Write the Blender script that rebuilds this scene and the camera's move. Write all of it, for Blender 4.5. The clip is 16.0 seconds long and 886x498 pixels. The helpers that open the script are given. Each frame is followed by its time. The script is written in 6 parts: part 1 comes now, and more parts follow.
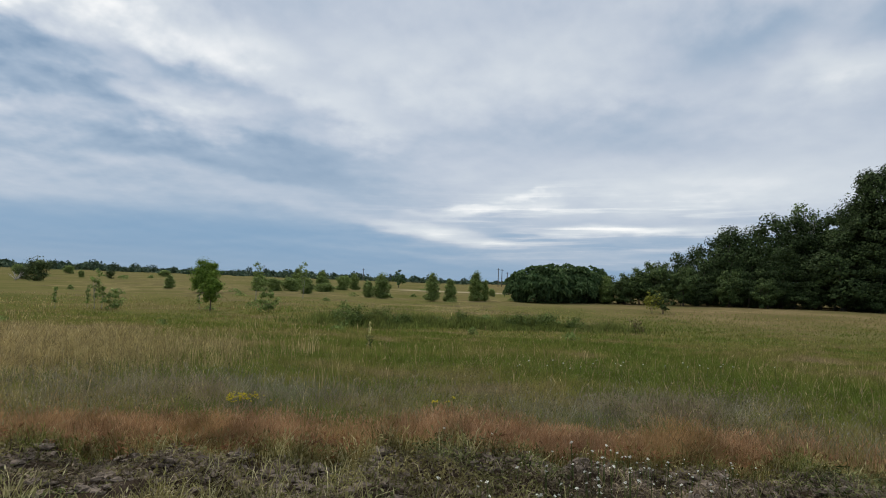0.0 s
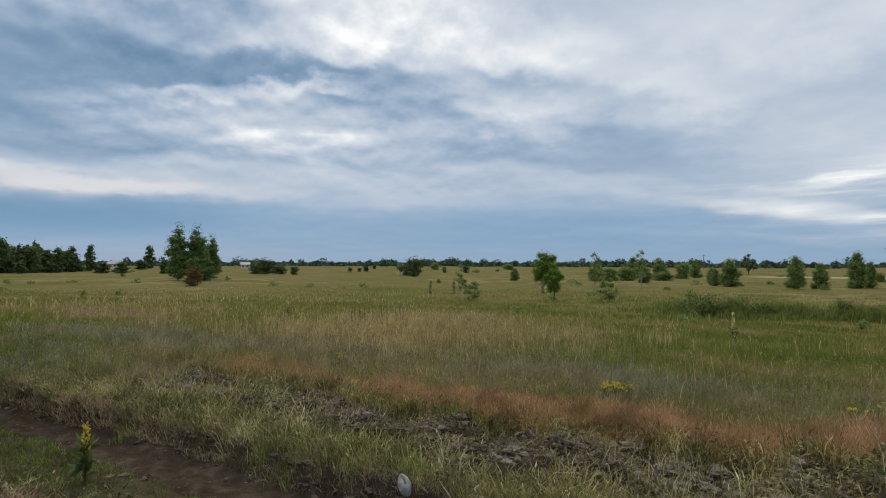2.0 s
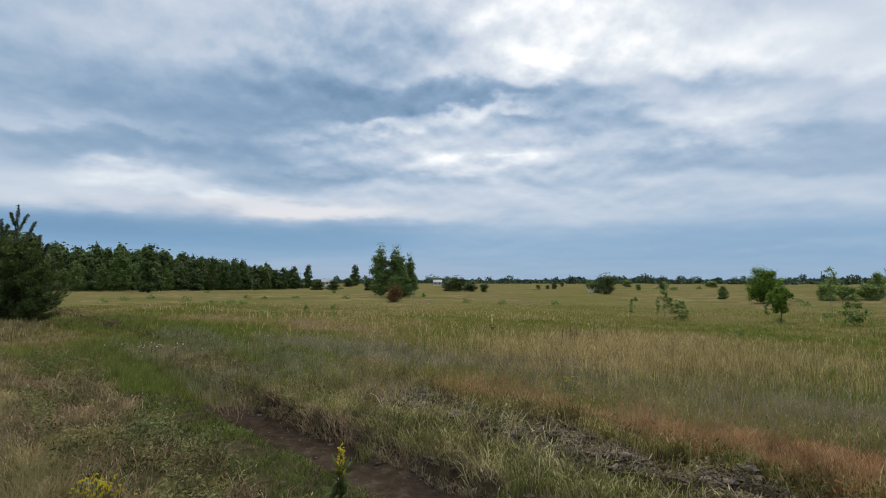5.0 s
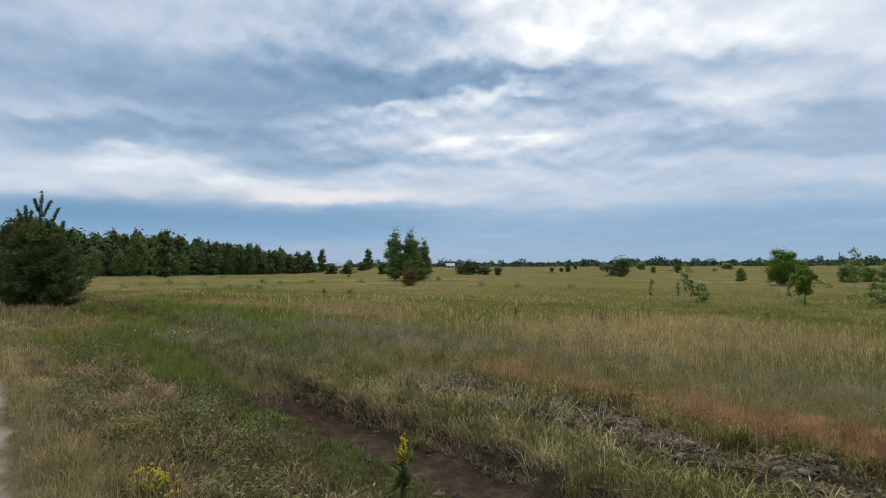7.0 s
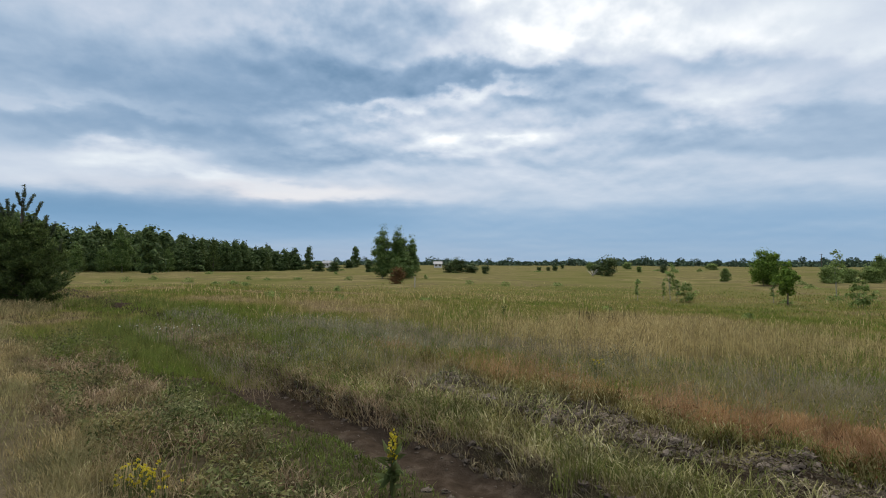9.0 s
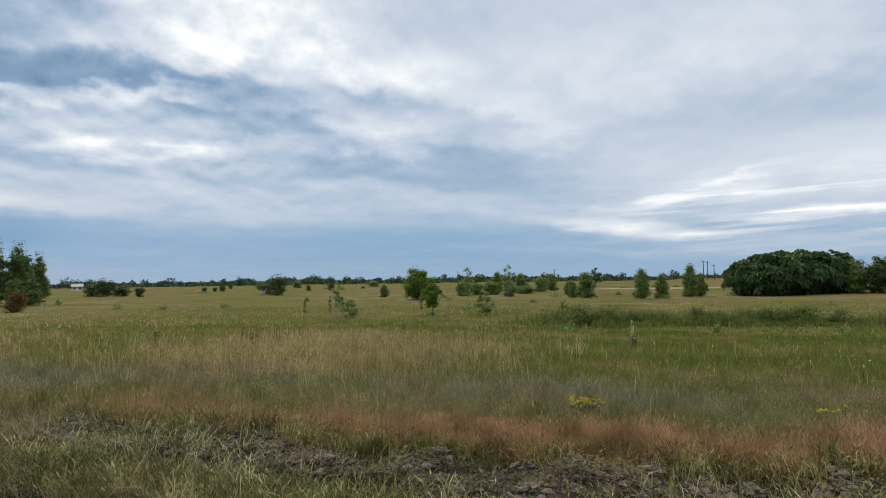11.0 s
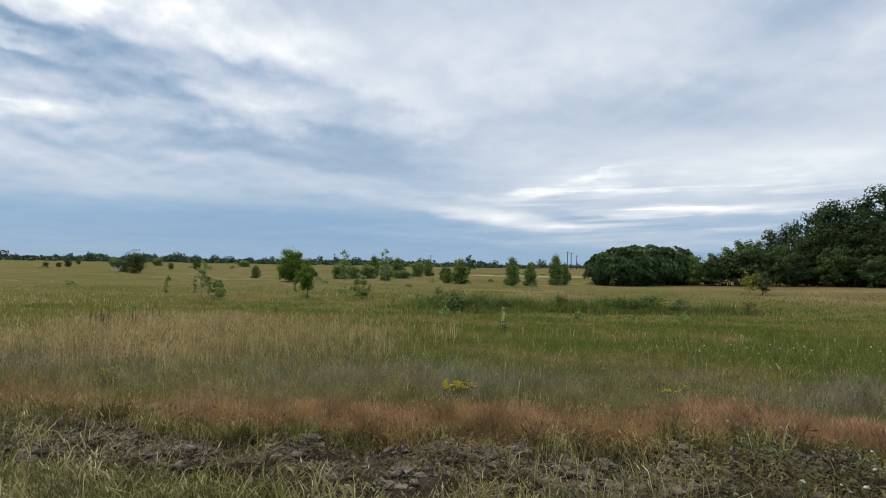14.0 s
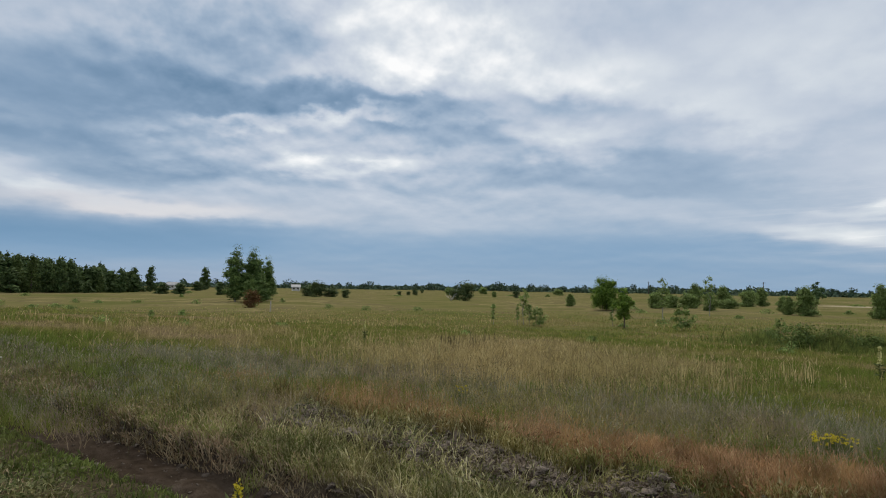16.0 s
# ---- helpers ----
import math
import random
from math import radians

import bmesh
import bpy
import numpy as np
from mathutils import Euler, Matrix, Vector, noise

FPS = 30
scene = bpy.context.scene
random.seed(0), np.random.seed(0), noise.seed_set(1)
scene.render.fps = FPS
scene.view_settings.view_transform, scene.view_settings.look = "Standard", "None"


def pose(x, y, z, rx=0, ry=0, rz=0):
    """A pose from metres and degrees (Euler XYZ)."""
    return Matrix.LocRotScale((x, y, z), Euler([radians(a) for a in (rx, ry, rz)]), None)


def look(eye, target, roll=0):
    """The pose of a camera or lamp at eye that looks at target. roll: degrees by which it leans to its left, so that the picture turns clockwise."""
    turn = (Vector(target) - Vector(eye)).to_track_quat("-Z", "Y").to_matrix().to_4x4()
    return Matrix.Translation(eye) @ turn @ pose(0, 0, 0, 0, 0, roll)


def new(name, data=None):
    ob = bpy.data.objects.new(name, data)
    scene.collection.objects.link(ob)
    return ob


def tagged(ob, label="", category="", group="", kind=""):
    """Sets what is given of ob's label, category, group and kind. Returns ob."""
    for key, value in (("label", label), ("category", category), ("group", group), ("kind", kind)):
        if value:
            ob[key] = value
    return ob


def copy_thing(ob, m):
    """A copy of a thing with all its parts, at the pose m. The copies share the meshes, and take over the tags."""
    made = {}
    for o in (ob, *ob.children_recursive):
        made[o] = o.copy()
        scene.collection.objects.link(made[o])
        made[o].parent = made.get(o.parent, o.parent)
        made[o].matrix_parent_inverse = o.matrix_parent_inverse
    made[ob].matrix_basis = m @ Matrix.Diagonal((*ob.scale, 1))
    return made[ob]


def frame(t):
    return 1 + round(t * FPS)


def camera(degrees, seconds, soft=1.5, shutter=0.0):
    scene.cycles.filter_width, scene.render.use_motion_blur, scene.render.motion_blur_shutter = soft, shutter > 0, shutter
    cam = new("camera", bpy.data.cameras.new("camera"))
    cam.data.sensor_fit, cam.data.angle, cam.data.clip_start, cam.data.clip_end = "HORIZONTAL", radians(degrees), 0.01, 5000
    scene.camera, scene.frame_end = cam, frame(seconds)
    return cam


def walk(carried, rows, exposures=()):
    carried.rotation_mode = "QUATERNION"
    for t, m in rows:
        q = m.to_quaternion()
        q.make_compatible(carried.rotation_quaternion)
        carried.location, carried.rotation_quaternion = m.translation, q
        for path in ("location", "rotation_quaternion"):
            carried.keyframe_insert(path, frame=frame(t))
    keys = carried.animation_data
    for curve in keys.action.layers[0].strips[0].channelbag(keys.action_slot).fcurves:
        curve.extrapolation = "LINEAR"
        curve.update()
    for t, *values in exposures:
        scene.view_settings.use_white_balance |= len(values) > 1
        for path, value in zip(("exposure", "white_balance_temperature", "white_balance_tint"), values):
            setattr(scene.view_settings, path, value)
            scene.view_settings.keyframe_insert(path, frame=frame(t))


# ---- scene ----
cam = camera(74.42, 16.0, soft=1.02)
# seconds, eye, yaw to the left, pitch up, roll
PATH = [
    (0, -0.005, 0.011, 1.661, 0.56, 3.09, 2.23),
    (0.5, -0.147, 0.007, 1.647, 9.49, 3.12, 1.17),
    (1, -0.232, 0.030, 1.651, 19.12, 3.06, 1.19),
    (1.5, -0.303, 0.036, 1.649, 23.40, 2.62, 1.72),
    (2, -0.413, 0.020, 1.636, 32.24, 1.41, 0.21),
    (2.5, -0.515, 0.109, 1.640, 41.55, 2.73, -0.27),
    (3, -0.621, 0.198, 1.622, 48.58, 3.63, 1.60),
    (3.2, -0.660, 0.212, 1.616, 50.49, 2.92, 0.63),
    (5.3, -1.390, 0.158, 1.595, 50.11, 3.13, -0.13),
    (5.5, -1.441, 0.138, 1.592, 46.81, 2.65, -0.65),
    (6, -1.567, 0.066, 1.595, 43.96, 1.22, -1.04),
    (6.5, -1.646, 0.053, 1.603, 47.71, 1.82, -0.18),
    (7, -1.667, 0.019, 1.601, 51.49, 1.46, -0.26),
    (7.5, -1.668, -0.012, 1.605, 54.37, 1.29, -0.37),
    (8, -1.658, -0.012, 1.608, 54.94, 1.28, -0.24),
    (8.2, -1.656, -0.013, 1.606, 54.57, 1.45, 0.25),
    (10.3, -1.719, 0.173, 1.571, 38.22, 1.64, 1.51),
    (10.5, -1.719, 0.235, 1.578, 35.63, 2.67, 2.73),
    (11, -1.714, 0.281, 1.564, 18.73, 3.02, -0.76),
    (11.5, -1.655, 0.304, 1.524, 6.80, -1.81, 1.94),
    (12, -1.615, 0.339, 1.547, 0.88, -0.08, 0.80),
    (12.5, -1.541, 0.375, 1.574, -6.52, 2.22, 3.30),
    (13, -1.548, 0.389, 1.569, -8.81, 2.05, 2.96),
    (13.5, -1.644, 0.383, 1.561, -3.40, 0.88, 1.78),
    (14, -1.757, 0.340, 1.567, 6.77, 1.48, 1.03),
    (14.5, -1.826, 0.302, 1.582, 17.48, 2.63, 1.16),
    (15, -1.863, 0.279, 1.587, 22.85, 3.53, 1.03),
    (15.5, -1.907, 0.233, 1.589, 28.78, 3.73, 1.04),
    (16, -1.952, 0.207, 1.584, 36.70, 3.77, 0.87),
]


def eye_pose(x, y, z, yaw, pitch, roll):
    a, b = radians(yaw), radians(pitch)
    ahead = Vector((-math.sin(a) * math.cos(b), math.cos(a) * math.cos(b), math.sin(b)))
    return look((x, y, z), Vector((x, y, z)) + ahead, roll)


# seconds, stops: the camera opens up where the dark wood fills the picture
EXPOSURES = [(0, 0.03), (1.5, 0.02), (3, 0.10), (6, 0.20), (8, 0.24), (10.5, 0.22), (11.5, 0.13), (12, 0.25), (13, 0.28), (14.5, 0.15), (16, 0.02)]
walk(cam, [(t, eye_pose(*row)) for t, *row in PATH], EXPOSURES)

# ---- world, sun ----


def lin(r, g, b):
    """Linear colour from 0-255 sRGB."""
    return tuple((c / 255 / 12.92) if c < 10.3 else ((c / 255 + 0.055) / 1.055) ** 2.4 for c in (r, g, b)) + (1.0,)


class Nodes:
    """Short hand for a node tree."""

    def __init__(self, tree):
        self.tree = tree
        tree.nodes.clear()

    def add(self, kind, **props):
        node = self.tree.nodes.new(kind)
        for key, value in props.items():
            if key == "operation":
                node.operation = value
            elif key == "blend_type":
                node.blend_type = value
            elif key == "data_type":
                node.data_type = value
            elif key == "interpolation_type":
                node.interpolation_type = value
        return node

    def put(self, value, socket):
        if hasattr(value, "links"):
            self.tree.links.new(value, socket)
        else:
            socket.default_value = value

    def math(self, op, a, b=0.0, c=None):
        n = self.add("ShaderNodeMath", operation=op)
        self.put(a, n.inputs[0])
        self.put(b, n.inputs[1])
        if c is not None:
            self.put(c, n.inputs[2])
        return n.outputs[0]

    def ramp(self, value, stops):
        n = self.add("ShaderNodeValToRGB")
        els = n.color_ramp.elements
        while len(els) < len(stops):
            els.new(0.5)
        for e, (p, c) in zip(els, stops):
            e.position, e.color = p, c
        self.put(value, n.inputs[0])
        return n.outputs[0]

    def noise(self, vector, scale, detail=4.0, rough=0.55, warp=0.0):
        n = self.add("ShaderNodeTexNoise")
        if vector is not None:
            self.put(vector, n.inputs["Vector"])
        n.inputs["Scale"].default_value = scale
        n.inputs["Detail"].default_value = detail
        n.inputs["Roughness"].default_value = rough
        n.inputs["Distortion"].default_value = warp
        return n.outputs[0]

    def mix(self, fac, a, b, blend="MIX"):
        n = self.add("ShaderNodeMix", data_type="RGBA", blend_type=blend)
        self.put(fac, n.inputs[0])
        self.put(a, n.inputs[6])
        self.put(b, n.inputs[7])
        return n.outputs[2]

    def xyz(self, x, y, z):
        n = self.add("ShaderNodeCombineXYZ")
        for i, v in enumerate((x, y, z)):
            self.put(v, n.inputs[i])
        return n.outputs[0]

    def split(self, v):
        n = self.add("ShaderNodeSeparateXYZ")
        self.put(v, n.inputs[0])
        return n.outputs

    def smooth(self, v, lo, hi):
        n = self.add("ShaderNodeMapRange", interpolation_type="SMOOTHSTEP")
        self.put(v, n.inputs[0])
        n.inputs[1].default_value, n.inputs[2].default_value = lo, hi
        return n.outputs[0]


SUN_AZ, SUN_EL = 40.0, 46.0
world = bpy.data.worlds.new("sky")
scene.world = world
world.use_nodes = True
w = Nodes(world.node_tree)
ray = w.add("ShaderNodeTexCoord").outputs["Generated"]
dx, dy, dz = w.split(ray)
az = w.math("MULTIPLY", w.math("ARCTAN2", w.math("MULTIPLY", dx, -1.0), dy), 57.2958)
el = w.math("MULTIPLY", w.math("ARCSINE", dz), 57.2958)
# cloud fields, finer and flatter towards the horizon
rise = w.math("MULTIPLY", w.math("LOGARITHM", w.math("ADD", w.math("DIVIDE", w.math("MAXIMUM", el, 0.0), 6.0), 1.0), 2.718), 4.2)
sheet = w.xyz(w.math("MULTIPLY", az, 0.085), rise, 0.4)
n_big = w.noise(sheet, 0.45, 2.0, 0.5)
n_mid = w.noise(sheet, 1.1, 3.0, 0.45)
n_fine = w.noise(w.xyz(w.math("MULTIPLY", az, 0.13), w.math("MULTIPLY", rise, 1.15), 2.2), 2.6, 4.0, 0.5)
high = w.smooth(el, 2.0, 14.0)
drift = w.noise(w.xyz(w.math("MULTIPLY", az, 0.085), rise, 7.4), 1.3, 3.0, 0.5)
waz = w.math("ADD", az, w.math("MULTIPLY", w.math("SUBTRACT", drift, 0.5), 11.0))
stir = w.math("ADD", w.math("MULTIPLY", w.math("SUBTRACT", n_mid, 0.5), 5.0), w.math("MULTIPLY", w.math("SUBTRACT", n_fine, 0.5), 3.0))
wel = w.math("ADD", el, w.math("MULTIPLY", stir, w.math("ADD", 0.14, w.math("MULTIPLY", high, 0.86))))


def cloud(a, e, ra, re, tilt=0.0, edge=2.0):
    """How far a bank of cloud round azimuth a and elevation e covers the sky, in degrees; a higher edge is crisper."""
    da, de = w.math("SUBTRACT", waz, a), w.math("SUBTRACT", wel, e)
    u, v = da, de
    if tilt:
        c, s = math.cos(radians(tilt)), math.sin(radians(tilt))
        u = w.math("ADD", w.math("MULTIPLY", da, c), w.math("MULTIPLY", de, s))
        v = w.math("SUBTRACT", w.math("MULTIPLY", de, c), w.math("MULTIPLY", da, s))
    u, v = w.math("DIVIDE", u, ra), w.math("DIVIDE", v, re)
    q = w.math("ADD", w.math("MULTIPLY", u, u), w.math("MULTIPLY", v, v))
    if edge != 2.0:
        q = w.math("POWER", q, edge / 2)
    return w.math("POWER", 2.718, w.math("MULTIPLY", q, -1.0))


def blend(value, target, share):
    return w.math("ADD", value, w.math("MULTIPLY", w.math("SUBTRACT", target, value), share))


# banks of cloud: azimuth, elevation, half width, half height, tilt, lightness
DARK_WEST = [
    (89.6, 18.1, 18.3, 5.00, 0, 0.48), (75.8, 12.9, 18.3, 4.72, 0, 0.22), (66.6, 17.7, 8.9, 2.78, 0, 0.22), (56.6, 21.6, 7.0, 3.33, 0, 0.26),
    (61.2, 16.2, 6.1, 1.44, 0, 0.10), (41.8, 17.6, 7.8, 1.22, 0, 0.09), (62.3, 9.8, 11.1, 1.22, 0, 0.22), (80.9, 4.5, 18.3, 1.50, 0, 0.02),
    (60.1, 4.2, 15.6, 1.50, 0, 0.06), (35.7, 14.5, 7.2, 1.00, -8, 0.30), (22.6, 10.4, 12.2, 1.22, 0, 0.22),
]
BRIGHT_WEST = [
    (87.2, 7.3, 11.1, 1.60, 0, 0.62), (78.6, 9.0, 5.0, 1.11, 0, 0.82), (71.3, 7.5, 6.1, 0.55, 7, 0.80), (61.2, 6.4, 9.4, 0.50, 2, 0.72),
    (50.6, 10.8, 4.0, 1.10, 0, 0.98), (44.9, 12.0, 3.3, 0.72, -14, 0.86), (53.9, 15.0, 6.1, 0.61, -4, 0.72), (47.3, 16.1, 6.1, 0.56, -5, 0.66),
    (39.3, 7.8, 15.0, 3.00, 0, 0.54), (62.3, 13.0, 5.0, 0.56, 0, 0.50), (83.9, 12.6, 11.1, 0.78, 0, 0.46),
]
ZENITH_WEST = [
    (58.7, 17.4, 8.3, 2.22, 8, 0.08), (47.4, 16.8, 10.6, 1.33, 7, 0.12), (34.7, 15.0, 5.6, 1.22, 3, 0.24), (40.2, 23.6, 6.4, 3.89, 0, 1.00),
    (31.6, 23.7, 6.7, 3.33, 0, 0.86), (21.3, 19.9, 7.8, 2.22, 0, 0.82), (4.8, 19.7, 8.3, 2.33, 0, 0.74), (25.7, 15.1, 6.1, 0.89, 0, 0.74),
    (14.1, 16.4, 8.9, 0.78, 0, 0.66),
]
MIDDLE = [
    (20.1, 9.9, 13.3, 1.22, 7, 0.26), (11.4, 11.8, 8.3, 1.22, 0, 0.39), (43.0, 7.2, 14.0, 1.60, 0, 0.58), (25.6, 6.2, 19.4, 2.20, 0, 0.46),
    (34.0, 3.4, 22.0, 2.00, 0, 0.37), (14.6, 3.0, 16.7, 2.00, 0, 0.40),
]
NORTH = [
    (24.0, 17.2, 9.0, 0.90, 11, 0.46), (8.4, 15.1, 10.0, 1.44, 14, 0.84), (23.5, 11.5, 9.5, 1.20, 10, 0.30), (13.0, 10.2, 8.0, 1.30, 12, 0.34),
    (21.0, 8.2, 13.0, 1.10, 9, 0.54), (23.7, 2.8, 18.3, 2.78, 0, 0.34), (-3.6, 12.2, 12.8, 3.33, 6, 0.55), (-17.4, 14.7, 8.9, 2.50, 0, 0.40),
    (-26.1, 21.5, 7.2, 2.67, 0, 0.38), (-34.2, 19.2, 5.3, 1.78, 0, 0.84), (-42.8, 21.1, 8.3, 2.22, 0, 0.34), (-6.5, 20.5, 12.8, 3.33, 0, 0.70),
]
STREAKS = [
    (-23.0, 9.2, 18.3, 2.50, 0, 0.80), (2.0, 4.6, 6.1, 0.72, 6, 0.88), (-3.3, 7.0, 5.6, 0.39, -8, 0.90), (-17.0, 5.4, 7.2, 0.39, 0, 0.92),
    (-5.7, 3.8, 3.9, 0.33, 0, 0.88), (-8.8, 8.5, 3.9, 0.33, -6, 0.86), (-14.1, 2.6, 18.3, 1.11, 0, 0.52), (-32.7, 14.4, 16.7, 1.94, 0, 0.62),
]
total = w.math("ADD", 0.60, w.math("MULTIPLY", w.math("SUBTRACT", n_big, 0.5), 0.30))
total = blend(total, 0.40, w.math("SUBTRACT", 1.0, w.smooth(el, 0.5, 10.0)))
for banks, edge in ((DARK_WEST, 2.4), (MIDDLE, 2.0), (ZENITH_WEST, 2.4), (NORTH, 2.0), (BRIGHT_WEST, 2.2), (STREAKS, 2.0)):
    for a, e, ra, re, tilt, light in banks:
        total = blend(total, light, cloud(a, e, ra, re, tilt, edge))
# billows, lit from above: lighter where the cloud thins upwards, darker under it
west = w.math("MULTIPLY", w.math("MULTIPLY", w.smooth(az, 12.0, 40.0), w.math("SUBTRACT", 1.0, w.math("MULTIPLY", w.smooth(az, 60.0, 74.0), 0.8))), w.smooth(el, 5.0, 12.0))
puff = [w.noise(w.xyz(w.math("MULTIPLY", az, 0.10), w.math("ADD", w.math("MULTIPLY", rise, 0.95), up), 1.7), 0.85, 5.0, 0.52, 0.1) for up in (0.0, 0.17)]
relief = w.math("SUBTRACT", puff[0], puff[1])
total = w.math("ADD", total, w.math("MULTIPLY", relief, w.math("ADD", 0.35, w.math("MULTIPLY", west, 1.25))))
grain = w.math("ADD", w.math("MULTIPLY", w.math("SUBTRACT", n_mid, 0.5), 0.20), w.math("MULTIPLY", w.math("SUBTRACT", n_fine, 0.5), 0.16))
total = w.math("ADD", total, w.math("MULTIPLY", grain, w.math("ADD", 0.15, w.math("MULTIPLY", high, 0.85))))
# thin bright streaks low in the north
thin = w.noise(w.xyz(w.math("MULTIPLY", az, 0.05), w.math("MULTIPLY", w.math("ADD", el, w.math("MULTIPLY", az, 0.03)), 0.9), 4.0), 1.6, 6.0, 0.6, 0.3)
total = w.math("ADD", total, w.math("MULTIPLY", w.math("MULTIPLY", w.smooth(thin, 0.46, 0.70), cloud(-13, 5.6, 16, 2.6)), 0.30))
cloud_colour = w.ramp(total, [
    (0.0, lin(98, 130, 160)), (0.22, lin(127, 153, 180)), (0.42, lin(158, 177, 198)), (0.60, lin(189, 199, 213)),
    (0.78, lin(212, 219, 226)), (1.0, lin(253, 253, 252)),
])
# the lowest clouds, far off, are warmer and paler
cloud_colour = w.mix(w.math("MULTIPLY", cloud(66, 6.4, 15, 0.9), 0.5), cloud_colour, lin(228, 220, 218))
# clear air shows blue under the cloud base
clear_air = w.math("MULTIPLY", w.math("SUBTRACT", 1.0, w.smooth(el, 3.0, 9.0)), w.math("SUBTRACT", 1.0, w.smooth(total, 0.30, 0.66)))
cloud_colour = w.mix(w.math("MULTIPLY", clear_air, 0.60), cloud_colour, lin(103, 150, 191))
# and pales into mist along the horizon
mist = w.math("SUBTRACT", 1.0, w.smooth(w.math("ADD", el, w.math("MULTIPLY", w.math("SUBTRACT", n_big, 0.5), 1.5)), 0.3, 2.4))
mist_colour = w.mix(w.smooth(az, 35.0, 60.0), lin(142, 169, 195), lin(164, 176, 196))
cloud_colour = w.mix(w.math("MULTIPLY", mist, 0.4), cloud_colour, mist_colour)
# an overcast sky is brighter overhead
lift = w.math("ADD", 1.0, w.math("MULTIPLY", w.smooth(el, 28.0, 70.0), 1.9))
lift_red = w.math("ADD", 1.0, w.math("MULTIPLY", w.smooth(el, 28.0, 60.0), 0.08))
lift_blue = w.math("SUBTRACT", 1.0, w.math("MULTIPLY", w.smooth(el, 28.0, 60.0), 0.12))
cloud_colour = w.mix(1.0, cloud_colour, w.xyz(w.math("MULTIPLY", lift, lift_red), lift, w.math("MULTIPLY", lift, lift_blue)), "MULTIPLY")
air = w.add("ShaderNodeTexSky")
air.sky_type, air.sun_disc = "NISHITA", False
air.sun_elevation, air.sun_rotation = radians(SUN_EL), radians(-SUN_AZ)
clear = w.mix(1.0, air.outputs[0], (0.1, 0.1, 0.1, 1.0), "MULTIPLY")
sky_colour = w.mix(0.94, clear, cloud_colour)
back = w.add("ShaderNodeBackground")
w.put(sky_colour, back.inputs[0])
back.inputs[1].default_value = 1.0
w.tree.links.new(back.outputs[0], w.add("ShaderNodeOutputWorld").inputs[0])

sun = new("sun", bpy.data.lights.new("sun", "SUN"))
sun.data.energy, sun.data.angle, sun.data.color = 1.9, radians(25), (1.0, 0.91, 0.70)
toward = Vector((-math.sin(radians(SUN_AZ)) * math.cos(radians(SUN_EL)), math.cos(radians(SUN_AZ)) * math.cos(radians(SUN_EL)), math.sin(radians(SUN_EL))))
sun.matrix_world = look(toward * 50, (0, 0, 0))

# ---- materials ----


def leafy(name, dark, mid, light, through_light=0.3, rough=0.75, patch=0.35, patch_scale=0.25, patch_colour=None):
    """A leaf or blade: every piece its own tone, and slow changes of tone from place to place."""
    m = bpy.data.materials.new(name)
    m.use_nodes = True
    n = Nodes(m.node_tree)
    geo = n.add("ShaderNodeNewGeometry")
    tone = n.ramp(geo.outputs["Random Per Island"], [(0.0, dark), (0.5, mid), (1.0, light)])
    field = n.noise(geo.outputs["Position"], patch_scale, 4.0)
    tone = n.mix(n.math("MULTIPLY", n.smooth(field, 0.42, 0.62), patch), tone, patch_colour or dark)
    speck = n.noise(geo.outputs["Position"], 9.0, 3.0)
    tone = n.mix(n.math("MULTIPLY", speck, 0.30), tone, dark)
    tuft = n.math("ADD", 0.55, n.math("MULTIPLY", n.smooth(n.noise(geo.outputs["Position"], 3.4, 2.0), 0.30, 0.70), 0.90))
    tone = n.mix(1.0, tone, n.xyz(tuft, tuft, n.math("MULTIPLY", tuft, 0.98)), "MULTIPLY")
    b = n.add("ShaderNodeBsdfPrincipled")
    n.put(tone, b.inputs["Base Color"])
    b.inputs["Roughness"].default_value = rough
    b.inputs["Specular IOR Level"].default_value = 0.12
    t = n.add("ShaderNodeBsdfTranslucent")
    n.put(tone, t.inputs[0])
    s = n.add("ShaderNodeMixShader")
    s.inputs[0].default_value = through_light
    n.tree.links.new(b.outputs[0], s.inputs[1])
    n.tree.links.new(t.outputs[0], s.inputs[2])
    n.tree.links.new(s.outputs[0], n.add("ShaderNodeOutputMaterial").inputs[0])
    return m


def solid(name, dark, light, scale=6.0, rough=0.85, bump=0.4, fine=40.0):
    """Bark, soil, wood, plaster: two tones at two scales, with relief."""
    m = bpy.data.materials.new(name)
    m.use_nodes = True
    n = Nodes(m.node_tree)
    at = n.add("ShaderNodeTexCoord").outputs["Object"]
    a, c = n.noise(at, scale, 6.0, 0.6), n.noise(at, fine, 4.0)
    tone = n.ramp(n.math("ADD", n.math("MULTIPLY", a, 0.7), n.math("MULTIPLY", c, 0.3)), [(0.32, dark), (0.68, light)])
    b = n.add("ShaderNodeBsdfPrincipled")
    n.put(tone, b.inputs["Base Color"])
    b.inputs["Roughness"].default_value = rough
    k = n.add("ShaderNodeBump")
    k.inputs["Strength"].default_value = bump
    k.inputs["Distance"].default_value = 0.02
    n.put(c, k.inputs["Height"])
    n.put(k.outputs[0], b.inputs["Normal"])
    n.tree.links.new(b.outputs[0], n.add("ShaderNodeOutputMaterial").inputs[0])
    return m


def c4(r, g, b):
    return (r, g, b, 1.0)


